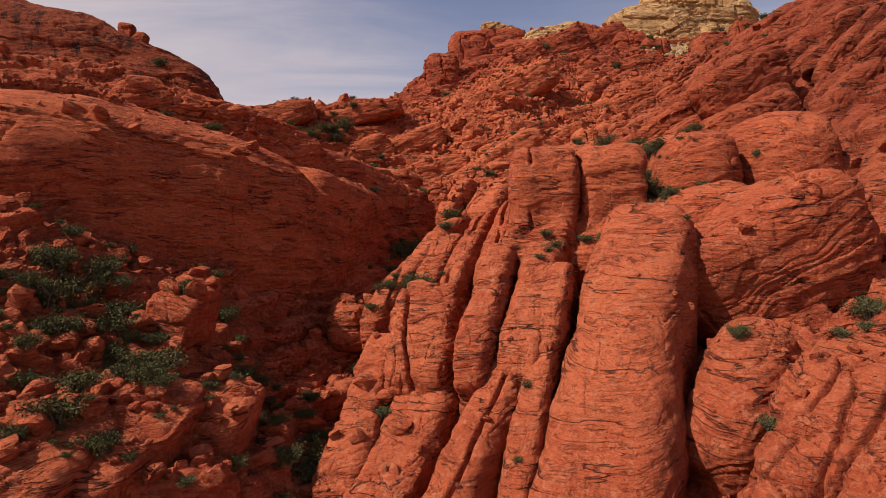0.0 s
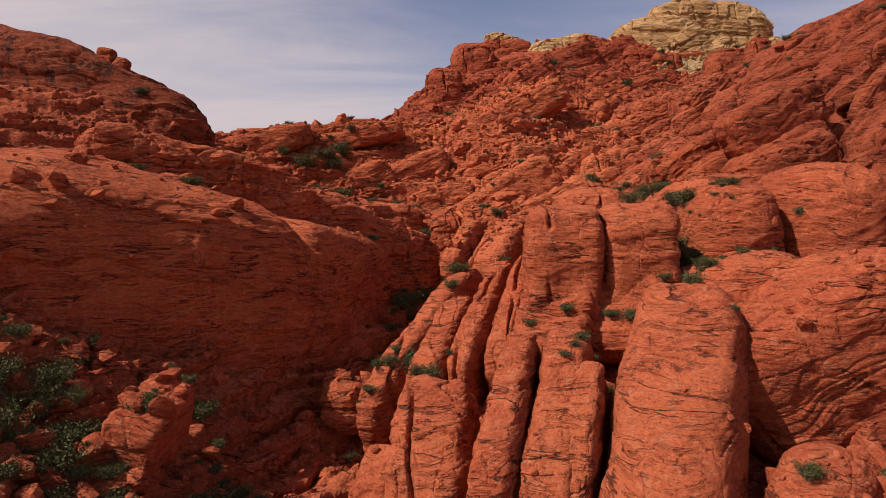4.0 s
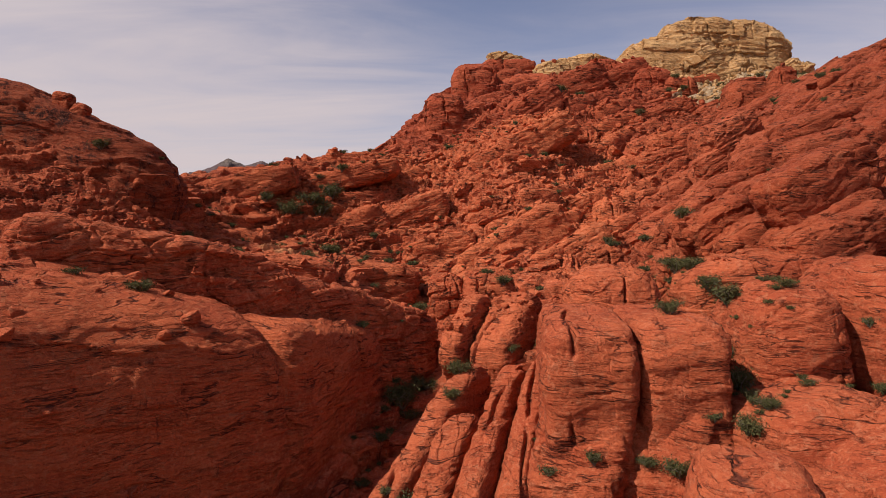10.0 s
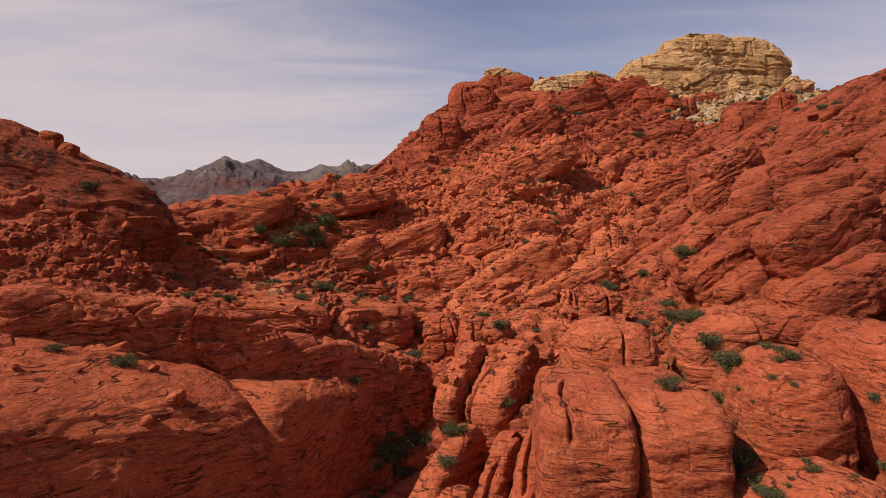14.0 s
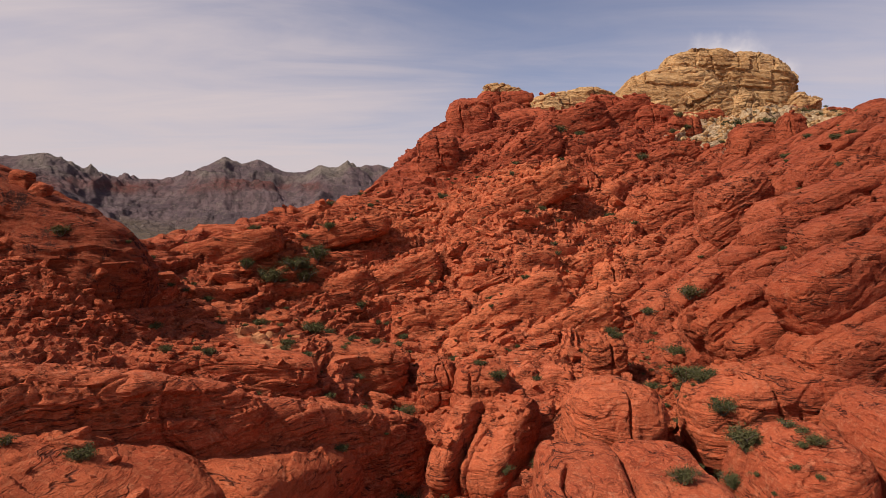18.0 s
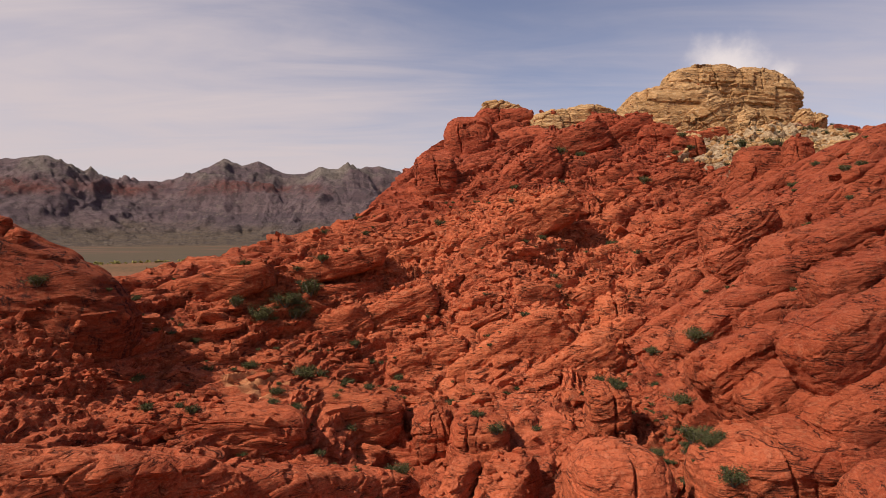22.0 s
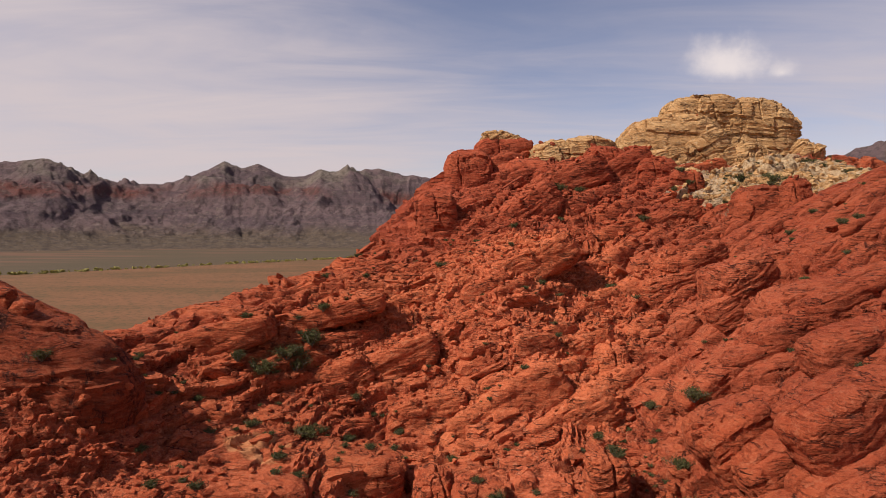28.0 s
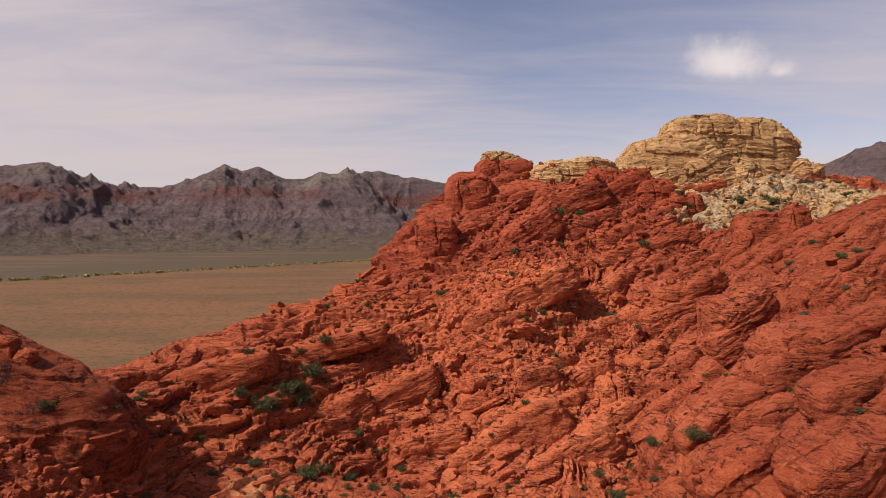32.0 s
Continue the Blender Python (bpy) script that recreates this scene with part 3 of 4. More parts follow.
TOWER = "twin red sandstone tower with a deep upright cleft"
first = len(ROCKS)
fin((9.4, 43.2, 32.8), (13.6, 52.6, 50.3), 9.8, 6.5, square=6, flat=9, res=84, cracks=1, rough=0.3, label=TOWER)
fin((17.9, 43.0, 33.4), (22.3, 52.2, 49.9), 9.3, 6.5, square=6, flat=9, res=84, cracks=0, rough=0.3, label=TOWER)
fin((12.4, 45.5, 50.0), (15.0, 69, 50.2), 9.6, 10, square=6, flat=8, res=72, cracks=1, rough=0.3, label=TOWER)
fin((22.0, 46.0, 50.1), (23.4, 69, 50.0), 9.4, 10, square=6, flat=8, res=72, cracks=0, rough=0.3, label=TOWER)
gather(first, "sandstone_tower", "tower_column", TOWER)
dome(22.2, 77.5, 47.4, 6.6, 7.0, 6.7, square=3, res=64, cracks=2, rough=0.4, climb=0.0)
first = len(ROCKS)
fin((-2.4, 76, 41.6), (3.4, 87, 50.4), 4.2, 7, res=56)
fin((3.0, 75, 41.0), (10.8, 88.5, 50.8), 7.4, 8, square=4.4, res=64, cracks=2, rough=0.4)
gather(first, "sandstone_fin", "fin_half", "split red sandstone fin behind the twin tower")
dome(6.0, 98.0, 46.2, 4.7, 5.0, 5.6, square=3.4, res=40)
dome(-1.6, 104.0, 45.4, 3.3, 5.0, 5.5, square=4, res=40)
dome(26.4, 97.0, 52.6, 3.4, 4.0, 4.5, square=4, res=40)
# rounded masses north of the tower
dome(37.4, 60.0, 43.3, 6.4, 9.0, 9.7, square=2.8, res=72, cracks=1, rough=0.35, climb=0.25)
dome(50.8, 62.0, 45.8, 6.8, 11.0, 10.2, square=2.8, res=64, rough=0.5, climb=0.3)
dome(45.5, 78.5, 48.8, 12.8, 7.5, 7.4, lean=-5, square=3.2, res=72, cracks=2, rough=0.45, climb=0.2, name="tilted_rock", label="long rounded red sandstone rock with thin beds above scrub")
fin((22.5, 35, 35.2), (43.5, 37.5, 46.4), 14, 7.5, square=4.0, flat=4.0, res=100, cracks=1, rough=0.35, climb=0.45, name="tilted_rock", label="long tilted red sandstone slab with a dark undercut end")
dome(34.1, 47.0, 37.5, 7.6, 8.0, 7.4, lean=-14, square=2.8, res=64, rough=0.5, climb=0.35)
fin((18.5, 11.5, 21.5), (28.8, 22, 31.8), 8, 6.5, square=2.8, flat=3, res=72, cracks=0, rough=0.3, climb=0.35)
fin((19, -2, 18.5), (38, 18, 31.2), 13, 7, square=4, res=100, cracks=4, rough=1.0, label="fractured red sandstone shoulder with scrub in its joints")
dome(-14.6, 50.5, 25.0, 3.1, 3.0, 3.6, square=2.8, res=40, cracks=0, rough=0.15, label="rounded red boulder wedged at the foot of the cliff", name="boulder")
dome(-2.0, 190.0, 93.0, 6.4, 6.0, 10.4, square=3.8, res=40)
dome(8.7, 214.0, 106.9, 8.2, 8.0, 12.1, square=3.8, res=40)
dome(22.9, 232.0, 117.8, 10.9, 8.0, 8.0, square=5, res=40)
dome(31.6, 216.0, 105.3, 12.9, 8.0, 10.5, square=3.8, res=40)
dome(56.0, 212.0, 110.5, 7.8, 7.0, 9.9, square=3.8, res=40)
dome(70.4, 208.0, 106.5, 8.3, 7.0, 9.9, square=3.8, res=40)
dome(95.1, 165.0, 97.4, 3.8, 4.0, 8.9, square=3.8, res=40)
dome(89.8, 172.0, 94.0, 8.0, 6.0, 10.5, square=3.8, res=40)
dome(64.4, 136.0, 76.8, 5.4, 5.0, 8.3, lean=-14, square=4, res=40)
dome(60.0, 158.0, 79.6, 6.3, 6.0, 6.5, square=4, res=40)
dome(-24.5, 184.0, 77.7, 9.3, 7.0, 5.9, square=3.8, res=40)
dome(21.9, 160.0, 82.4, 8.8, 6.0, 8.4, square=3.8, res=40)
dome(37.6, 136.0, 57.5, 3.7, 5.0, 9.1, square=4, res=40)
dome(-36.8, 134.0, 64.9, 4.4, 4.0, 6.9, square=3.8, res=40)
dome(57.5, 128.0, 58.9, 7.3, 6.0, 6.7, lean=-14, square=3.8, res=40)
dome(58.7, 112.0, 63.2, 6.4, 6.0, 5.6, lean=-14, square=3.8, res=40)
dome(58.6, 88.0, 62.8, 5.8, 8.0, 7.5, lean=-14, square=3.8, res=40)
dome(51.9, 103.0, 55.1, 8.9, 7.0, 8.2, lean=-14, square=3.8, res=40)
dome(106.6, 150.0, 93.0, 6.6, 9.0, 7.4, square=3.8, res=40)
dome(73.6, 118.0, 75.8, 11.9, 8.0, 6.9, lean=-14, square=3.8, res=40)
dome(78.8, 200.0, 103.7, 5.3, 5.0, 8.1, square=3.8, res=40)
first = len(ROCKS)
dome(83.7, 229.0, 121.4, 20.2, 10.0, 14.0, lean=-12, square=2.4, res=60, material=BUFF, beds=2.6, rough=1.8, cracks=3, label="pale yellow sandstone mass capping the red ridge")
dome(98.0, 235.0, 129.4, 14.5, 10.0, 13.8, lean=-5, square=4, res=60, material=BUFF, beds=2.6, rough=1.8, cracks=3, label="pale yellow sandstone mass capping the red ridge")
dome(117.0, 234.0, 126.0, 15.5, 10.0, 14.6, lean=6, square=3.4, res=60, material=BUFF, beds=2.6, rough=1.8, cracks=3, label="pale yellow sandstone mass capping the red ridge")
dome(97.1, 222.0, 117.4, 8.8, 6.0, 11.5, lean=-35, square=3, res=60, material=BUFF, beds=2.6, rough=1.8, cracks=3, label="pale yellow sandstone mass capping the red ridge")
dome(132.5, 228.0, 116.0, 6.9, 7.0, 9.4, lean=25, square=3.5, res=60, material=BUFF, beds=2.6, rough=1.8, cracks=3, label="pale yellow sandstone mass capping the red ridge")
dome(47.7, 224.0, 118.3, 15.6, 8.0, 6.5, lean=-4, square=3, res=60, material=BUFF, beds=2.6, rough=1.8, cracks=3, label="pale yellow sandstone mass capping the red ridge")
dome(21.8, 232.0, 122.6, 7.7, 6.0, 5.5, square=4, res=60, material=BUFF, beds=2.6, rough=1.8, cracks=3, label="pale yellow sandstone mass capping the red ridge")
dome(80.8, 221.0, 113.7, 10.3, 6.0, 7.8, lean=-8, square=3, res=60, material=BUFF, beds=2.6, rough=1.8, cracks=3, label="pale yellow sandstone mass capping the red ridge")
dome(107.4, 219.0, 114.8, 6.1, 4.0, 9.1, lean=30, square=3, res=60, material=BUFF, beds=2.6, rough=1.8, cracks=3, label="pale yellow sandstone mass capping the red ridge")
gather(first, "pale_summit", "summit_block", "pale yellow sandstone summit capping the red ridge", "pale summit masses")
fin((-35, 1, 20.8), (-26, 8, 23.4), 8, 4, square=5, res=52, cracks=1, rough=0.5, name="sandstone_block", label="broad flat red sandstone block at the foot of the rubble")
fin((-27, 6, 21.6), (-17, 11, 20.6), 7, 4, square=5, res=52, cracks=1, rough=0.5, name="sandstone_block", label="broad flat red sandstone block at the foot of the rubble")
dome(-28.5, 4.0, 22.2, 4.0, 4.0, 3.1, lean=14, square=6, res=44, tilt=(0, 0.3), cracks=0, rough=0.35)
dome(-24.0, 6.0, 20.9, 1.9, 4.0, 2.8, lean=14, square=6, res=44, tilt=(0, 0.3), cracks=0, rough=0.35)
dome(-23.6, 11.0, 23.2, 2.8, 4.0, 2.4, lean=14, square=6, res=44, tilt=(0, 0.3), cracks=0, rough=0.35)
dome(-20.5, 16.0, 21.5, 2.9, 4.0, 3.1, lean=14, square=6, res=44, tilt=(0, 0.3), cracks=0, rough=0.35)
dome(-26.7, 9.0, 23.3, 1.7, 4.0, 1.9, lean=14, square=6, res=44, tilt=(0, 0.3), cracks=0, rough=0.35)
dome(-27.2, 25.0, 30.3, 2.5, 4.0, 3.0, lean=14, square=6, res=44, tilt=(0, 0.3), cracks=0, rough=0.35)
RIB = dict(name="tilted_rock", label="tilted red sandstone rib climbing the broken slope")
fin((38.5, 94.4, 59.8), (49.7, 96.4, 66.7), 8.5, 5.9, res=28, rough=0.8, climb=0.62, **RIB)
fin((53.4, 107.0, 67.8), (66.0, 109.0, 72.4), 6.8, 4.2, res=28, rough=0.8, climb=0.36, **RIB)
fin((50.6, 111.5, 69.9), (67.4, 113.5, 73.4), 6.8, 3.7, res=28, rough=0.8, climb=0.21, **RIB)
fin((45.9, 82.1, 66.7), (62.5, 84.1, 74.4), 8.5, 4.6, res=28, rough=0.8, climb=0.47, **RIB)
fin((46.9, 80.5, 58.7), (63.1, 82.5, 67.3), 8.5, 3.8, res=28, rough=0.8, climb=0.53, **RIB)
fin((42.1, 111.7, 60.9), (54.9, 113.7, 70.9), 6.8, 5.2, res=28, rough=0.8, climb=0.78, **RIB)
fin((58.6, 132.2, 81.1), (69.4, 134.2, 88.7), 6.8, 4.5, res=28, rough=0.8, climb=0.70, **RIB)
fin((48.8, 152.2, 79.4), (67.4, 154.2, 84.4), 6.8, 4.4, res=28, rough=0.8, climb=0.27, **RIB)
fin((56.4, 131.9, 75.9), (68.6, 133.9, 82.9), 6.8, 4.2, res=28, rough=0.8, climb=0.58, **RIB)
fin((64.4, 111.6, 80.5), (87.0, 113.6, 87.8), 10.2, 3.9, res=28, rough=0.8, climb=0.32, **RIB)
fin((5.1, 123.9, 56.9), (22.3, 125.9, 66.8), 6.8, 7.0, res=28, rough=0.8, climb=0.58, **RIB)
fin((17.1, 121.9, 53.8), (33.5, 123.9, 62.5), 6.8, 5.5, res=28, rough=0.8, climb=0.53, **RIB)
fin((28.9, 130.3, 58.3), (41.7, 132.3, 64.3), 6.8, 5.4, res=28, rough=0.8, climb=0.47, **RIB)
fin((24.6, 140.0, 64.2), (37.6, 142.0, 71.7), 6.8, 4.2, res=28, rough=0.8, climb=0.58, **RIB)
fin((56.0, 111.9, 74.8), (74.2, 113.9, 80.7), 8.5, 4.3, res=28, rough=0.8, climb=0.32, **RIB)
fin((57.4, 97.3, 74.6), (76.2, 99.3, 79.6), 8.5, 3.9, res=28, rough=0.8, climb=0.27, **RIB)
fin((-11.8, 124.5, 56.4), (4.4, 126.5, 59.8), 6.8, 3.8, res=28, rough=0.8, climb=0.21, **RIB)
fin((-22.8, 136.1, 61.1), (-3.2, 138.1, 70.2), 8.5, 4.0, res=28, rough=0.8, climb=0.47, **RIB)
fin((8.4, 153.5, 82.0), (31.6, 155.5, 92.8), 8.5, 4.7, res=28, rough=0.8, climb=0.47, **RIB)
fin((55.1, 178.2, 94.0), (73.7, 180.2, 101.5), 6.8, 4.6, res=28, rough=0.8, climb=0.40, **RIB)
fin((58.4, 154.0, 85.0), (70.4, 156.0, 90.6), 6.8, 3.8, res=28, rough=0.8, climb=0.47, **RIB)
fin((-65.1, 127.9, 68.3), (-37.1, 129.9, 75.3), 10.2, 3.6, res=28, rough=0.8, climb=0.25, **RIB)
fin((-47.1, 141.7, 70.1), (-14.3, 143.7, 78.4), 10.2, 3.0, res=28, rough=0.8, climb=0.25, **RIB)
fin((15.5, 185.8, 97.3), (31.7, 187.8, 108.7), 8.5, 5.8, res=28, rough=0.8, climb=0.70, **RIB)
fin((27.4, 197.8, 108.9), (52.0, 199.8, 117.9), 8.5, 5.4, res=28, rough=0.8, climb=0.36, **RIB)
fin((46.2, 205.0, 111.1), (68.2, 207.0, 121.4), 8.5, 5.6, res=28, rough=0.8, climb=0.47, **RIB)
fin((-33.2, 129.4, 58.9), (-18.2, 131.4, 66.9), 6.8, 4.4, res=28, rough=0.8, climb=0.53, **RIB)
fin((42.4, 88.7, 58.1), (57.8, 90.7, 65.3), 8.5, 3.8, res=28, rough=0.8, climb=0.47, **RIB)
fin((46.2, 76.6, 58.0), (61.8, 78.6, 64.3), 8.5, 4.0, res=28, rough=0.8, climb=0.40, **RIB)
fin((47.2, 84.3, 66.4), (59.2, 86.3, 73.3), 8.5, 3.3, res=28, rough=0.8, climb=0.58, **RIB)

# ribs of the tilted beds: west and east edge, south and north edge, count, lengths, widths, climb in degrees
rng = random.Random(77)
laid_at = []
for x0, x1, y0, y1, number, short, long, slim, wide, climb in ((46, 112, 74, 196, 76, 10, 27, 3.4, 7.2, 37), (-30, 44, 118, 200, 52, 6, 15, 2.0, 4.2, 22), (10, 100, 190, 220, 24, 8, 18, 3, 6, 30)):
    tries = 0
    while number and tries < 4000:
        tries += 1
        x, y = rng.uniform(x0, x1), rng.uniform(y0, y1)
        if any((x - u) ** 2 + 0.5 * (y - v) ** 2 < 30 for u, v in laid_at) or (x - 108) ** 2 / 1000 + (y - 194) ** 2 / 480 < 1 or (x < 66 and y < 94):
            continue
        h = land(np.array([x, x + 2, x]), np.array([y, y, y + 2]))
        n = Vector((-(h[1] - h[0]) / 2, -(h[2] - h[0]) / 2, 1)).normalized()
        a = radians(climb + rng.uniform(-9, 9))
        way = Vector((math.cos(a), rng.uniform(0.0, 0.3), math.sin(a)))
        way = (way - n * way.dot(n) * 0.85).normalized()
        length, width = rng.uniform(short, long), rng.uniform(slim, wide)
        at = Vector((x, y, float(h[0]))) + n * (0.9 + 0.22 * width)
        half = way * length / 2
        fin(at - half, at + half, width, 0.75 * width + 0.8, lean=rng.uniform(-18, 4), square=3.4, flat=3.0, res=int(15 + length * 0.6), rough=0.6, beds=0.6, cracks=1, climb=math.tan(math.atan2(way.z, way.x)), **RIB)
        laid_at.append((x, y))
        number -= 1

# ---------------------------------------------------------------- valley floor and far mountains
p = Mat("desert_scrub_plain", 0.95)
pl = p.place()
c = p.mix(p.ramp(p.noise(p.place((0.5, 1.6, 1), (0, 0, -20)), 0.006, 7, 0.62, 0.5), 0.4, 0.62), (0.205, 0.095, 0.047), (0.145, 0.080, 0.038))
c = p.mix(p.ramp(p.noise(pl, 0.16, 5, 0.75), 0.48, 0.62, 0, 0.65), c, (0.065, 0.055, 0.026))
# darker, denser scrub beyond the wash, then bare red fans
g = p.n.new("ShaderNodeSeparateXYZ")
p.l.new(pl, g.inputs[0])
far = p.math("ADD", p.math("MULTIPLY_ADD", g.outputs[0], -0.767, p.math("MULTIPLY_ADD", g.outputs[1], 0.641, -1436.0)), p.math("MULTIPLY_ADD", p.noise(pl, 0.004, 5, 0.6), 160.0, -80.0))
c = p.mix(p.ramp(far, -15, 20, 0, 0.8), c, (0.080, 0.066, 0.042))
streak = p.noise(p.place((0.35, 2.2, 1), (0, 0, -30)), 0.004, 6, 0.65)
c = p.mix(p.math("MULTIPLY", p.ramp(far, 250, 600), p.ramp(streak, 0.47, 0.58, 0, 0.75)), c, (0.165, 0.085, 0.055))
p.colour(c)
PLAIN = p.m
rings = [150, 260, 330, 420, 540, 700, 900, 1200, 1600, 2100, 2700, 3400, 4200, 4900]
verts, faces = [(0.0, 100.0, -4.0)], []
for r in rings:
    for k in range(96):
        a = k / 96 * 2 * math.pi
        verts.append((r * math.sin(a), 100 + r * math.cos(a), -3.0 + max(0.0, r - 2400) * 0.012))
for k in range(96):
    faces.append((0, 1 + (k + 1) % 96, 1 + k))
for i in range(len(rings) - 1):
    for k in range(96):
        a, b = 1 + i * 96 + k, 1 + i * 96 + (k + 1) % 96
        faces.append((a, b, b + 96, a + 96))
me = bpy.data.meshes.new("valley_floor")
me.from_pydata(verts, [], faces)
me.materials.append(PLAIN)
tagged(new("valley_floor", me), "flat brown desert valley floor dotted with low scrub", "ground", kind="structure")

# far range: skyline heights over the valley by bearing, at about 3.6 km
m = Mat("hazed_mountain_rock", 0.95)
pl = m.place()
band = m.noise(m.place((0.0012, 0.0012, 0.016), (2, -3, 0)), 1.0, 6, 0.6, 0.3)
# distance haze is put into these mauve base colours
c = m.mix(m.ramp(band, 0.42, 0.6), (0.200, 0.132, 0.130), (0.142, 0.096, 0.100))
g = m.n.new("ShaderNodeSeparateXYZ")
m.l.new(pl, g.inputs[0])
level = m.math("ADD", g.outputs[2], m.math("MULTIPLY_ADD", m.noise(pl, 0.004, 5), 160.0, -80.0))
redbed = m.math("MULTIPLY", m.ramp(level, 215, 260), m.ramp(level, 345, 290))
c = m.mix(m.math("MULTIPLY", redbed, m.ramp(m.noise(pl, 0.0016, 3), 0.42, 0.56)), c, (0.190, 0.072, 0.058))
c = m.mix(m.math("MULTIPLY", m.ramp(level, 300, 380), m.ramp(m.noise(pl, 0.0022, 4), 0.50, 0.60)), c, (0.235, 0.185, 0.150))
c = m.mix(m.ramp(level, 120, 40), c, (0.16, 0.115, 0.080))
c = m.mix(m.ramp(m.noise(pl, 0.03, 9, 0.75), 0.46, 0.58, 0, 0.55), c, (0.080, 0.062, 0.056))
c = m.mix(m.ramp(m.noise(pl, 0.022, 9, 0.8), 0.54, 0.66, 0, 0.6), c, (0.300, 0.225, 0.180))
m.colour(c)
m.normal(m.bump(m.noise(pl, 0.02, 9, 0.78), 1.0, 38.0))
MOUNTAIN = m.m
RANGE_AT = [-70, -45, -36, -33.1, -30.4, -28, -24.6, -21.9, -19.6, -18.2, -16.7, -14.7, -12.7, -11.2, -9.7, -6, -4.5, 0, 10, 20, 28, 34, 40, 55, 75]
RANGE_UP = [5.5, 5.6, 5.5, 5.9, 4.8, 4.2, 4.2, 5.1, 6.45, 5.9, 6.3, 5.35, 5.35, 5.8, 5.5, 6.15, 5.8, 5.2, 4.6, 4.2, 4.4, 6.6, 7.8, 7.0, 5.0]


def far_range(name, label, seed):
    """A worn range: rises from its foot to the crest in spurs, cliffs and gullies."""
    bearing = np.radians(np.concatenate([np.arange(-66, -42, 0.3), np.arange(-42, 6, 0.07), np.arange(6, 68, 0.2)]))
    run = np.concatenate([np.linspace(0, 1, 130), np.linspace(1.02, 1.35, 8)])
    gb, gr = np.meshgrid(bearing, run)
    b, r = gb.ravel(), gr.ravel()
    dist = 2650 + 1350 * r
    q = np.stack([dist * np.sin(b), dist * np.cos(b), 0 * b], 1)
    top = np.interp(np.degrees(bearing), RANGE_AT, RANGE_UP) + 0.07 * fbm(np.stack([np.degrees(bearing) * 1.4, 0 * bearing, 0 * bearing], 1), 5, seed)
    top = np.tile(4000 * np.tan(np.radians(top)) + 70, len(run))
    # spurs and gullies: ridged noise whose finer folds grow on the higher ground
    bent = q + 90 * np.stack([fbm(q / 500, 2, seed + 1), fbm(q / 500, 2, seed + 2), 0 * r], 1)
    fold, weight, size, amp, total = np.zeros(len(r)), np.ones(len(r)), 950.0, 1.0, 0.0
    for o in range(6):
        h = (1 - np.abs(vnoise(bent / size + o * 7.3, seed + 9 * o))) ** 2
        fold += amp * h * weight
        total += amp
        weight = np.clip(1.6 * h, 0, 1)
        size, amp = size / 2.1, amp * 0.52
    fold /= total
    foot = smooth(0.02, 0.9, r) ** 0.9
    wall = 0.85 * foot + 0.15 * smooth(0.55, 0.95, r)
    crest = smooth(0.80, 1.0, r)
    z = top * (wall * (0.36 + 0.80 * fold) * (1 - crest) + (0.97 + 0.05 * (fold - 0.4)) * crest)
    z += 16 * fbm(q / 60, 4, seed + 40) * smooth(0.1, 0.4, r) * (1 - 0.7 * crest)
    # harder beds stand as steps
    step = 70.0
    k = z / step + 0.5 * fbm(q / 300, 2, seed + 8)
    z += 0.12 * step * (np.floor(k) + smooth(0.55, 1.0, k - np.floor(k)) - k) * smooth(0.15, 0.5, r)
    z *= 1 - smooth(1.02, 1.35, r)
    q[:, 2] = z - 8
    nx, ny = len(bearing), len(run)
    k = np.arange(nx * ny).reshape(ny, nx)
    quads = np.stack([k[:-1, :-1], k[:-1, 1:], k[1:, 1:], k[1:, :-1]], -1).reshape(-1, 4)
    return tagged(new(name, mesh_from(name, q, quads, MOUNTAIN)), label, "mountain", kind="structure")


far_range("mountain_range", "banded grey and red desert mountain range with cliffs, haze-tinted", 11)


# ---------------------------------------------------------------- loose boulders
bpy.context.view_layer.update()
deps = bpy.context.evaluated_depsgraph_get()


def top_at(x, y):
    """The highest surface at (x, y): its height and normal."""
    hit, place, normal, _, ob, _ = scene.ray_cast(deps, Vector((x, y, 400)), Vector((0, 0, -1)))
    return (place, normal, ob) if hit else (None, None, None)


def boulder_mesh(name, seed, n, material):
    """An angular block: a squarish ball cut by random planes, with slight relief."""
    rng = np.random.RandomState(seed)
    q, quads = cube_sphere(n)
    p = q / (np.abs(q) ** 3.2).sum(1)[:, None] ** (1 / 3.2)
    p = p * rng.uniform((0.85, 0.7, 0.5), (1.25, 1.0, 0.8))
    for _ in range(9):
        v = rng.normal(size=3)
        v /= np.linalg.norm(v)
        over = p @ v - rng.uniform(0.42, 0.72)
        p = p - np.clip(over, 0, None)[:, None] * v * 0.95
    p += 0.05 * fbm(p * 2.5, 2, seed)[:, None] * p
    return p, quads


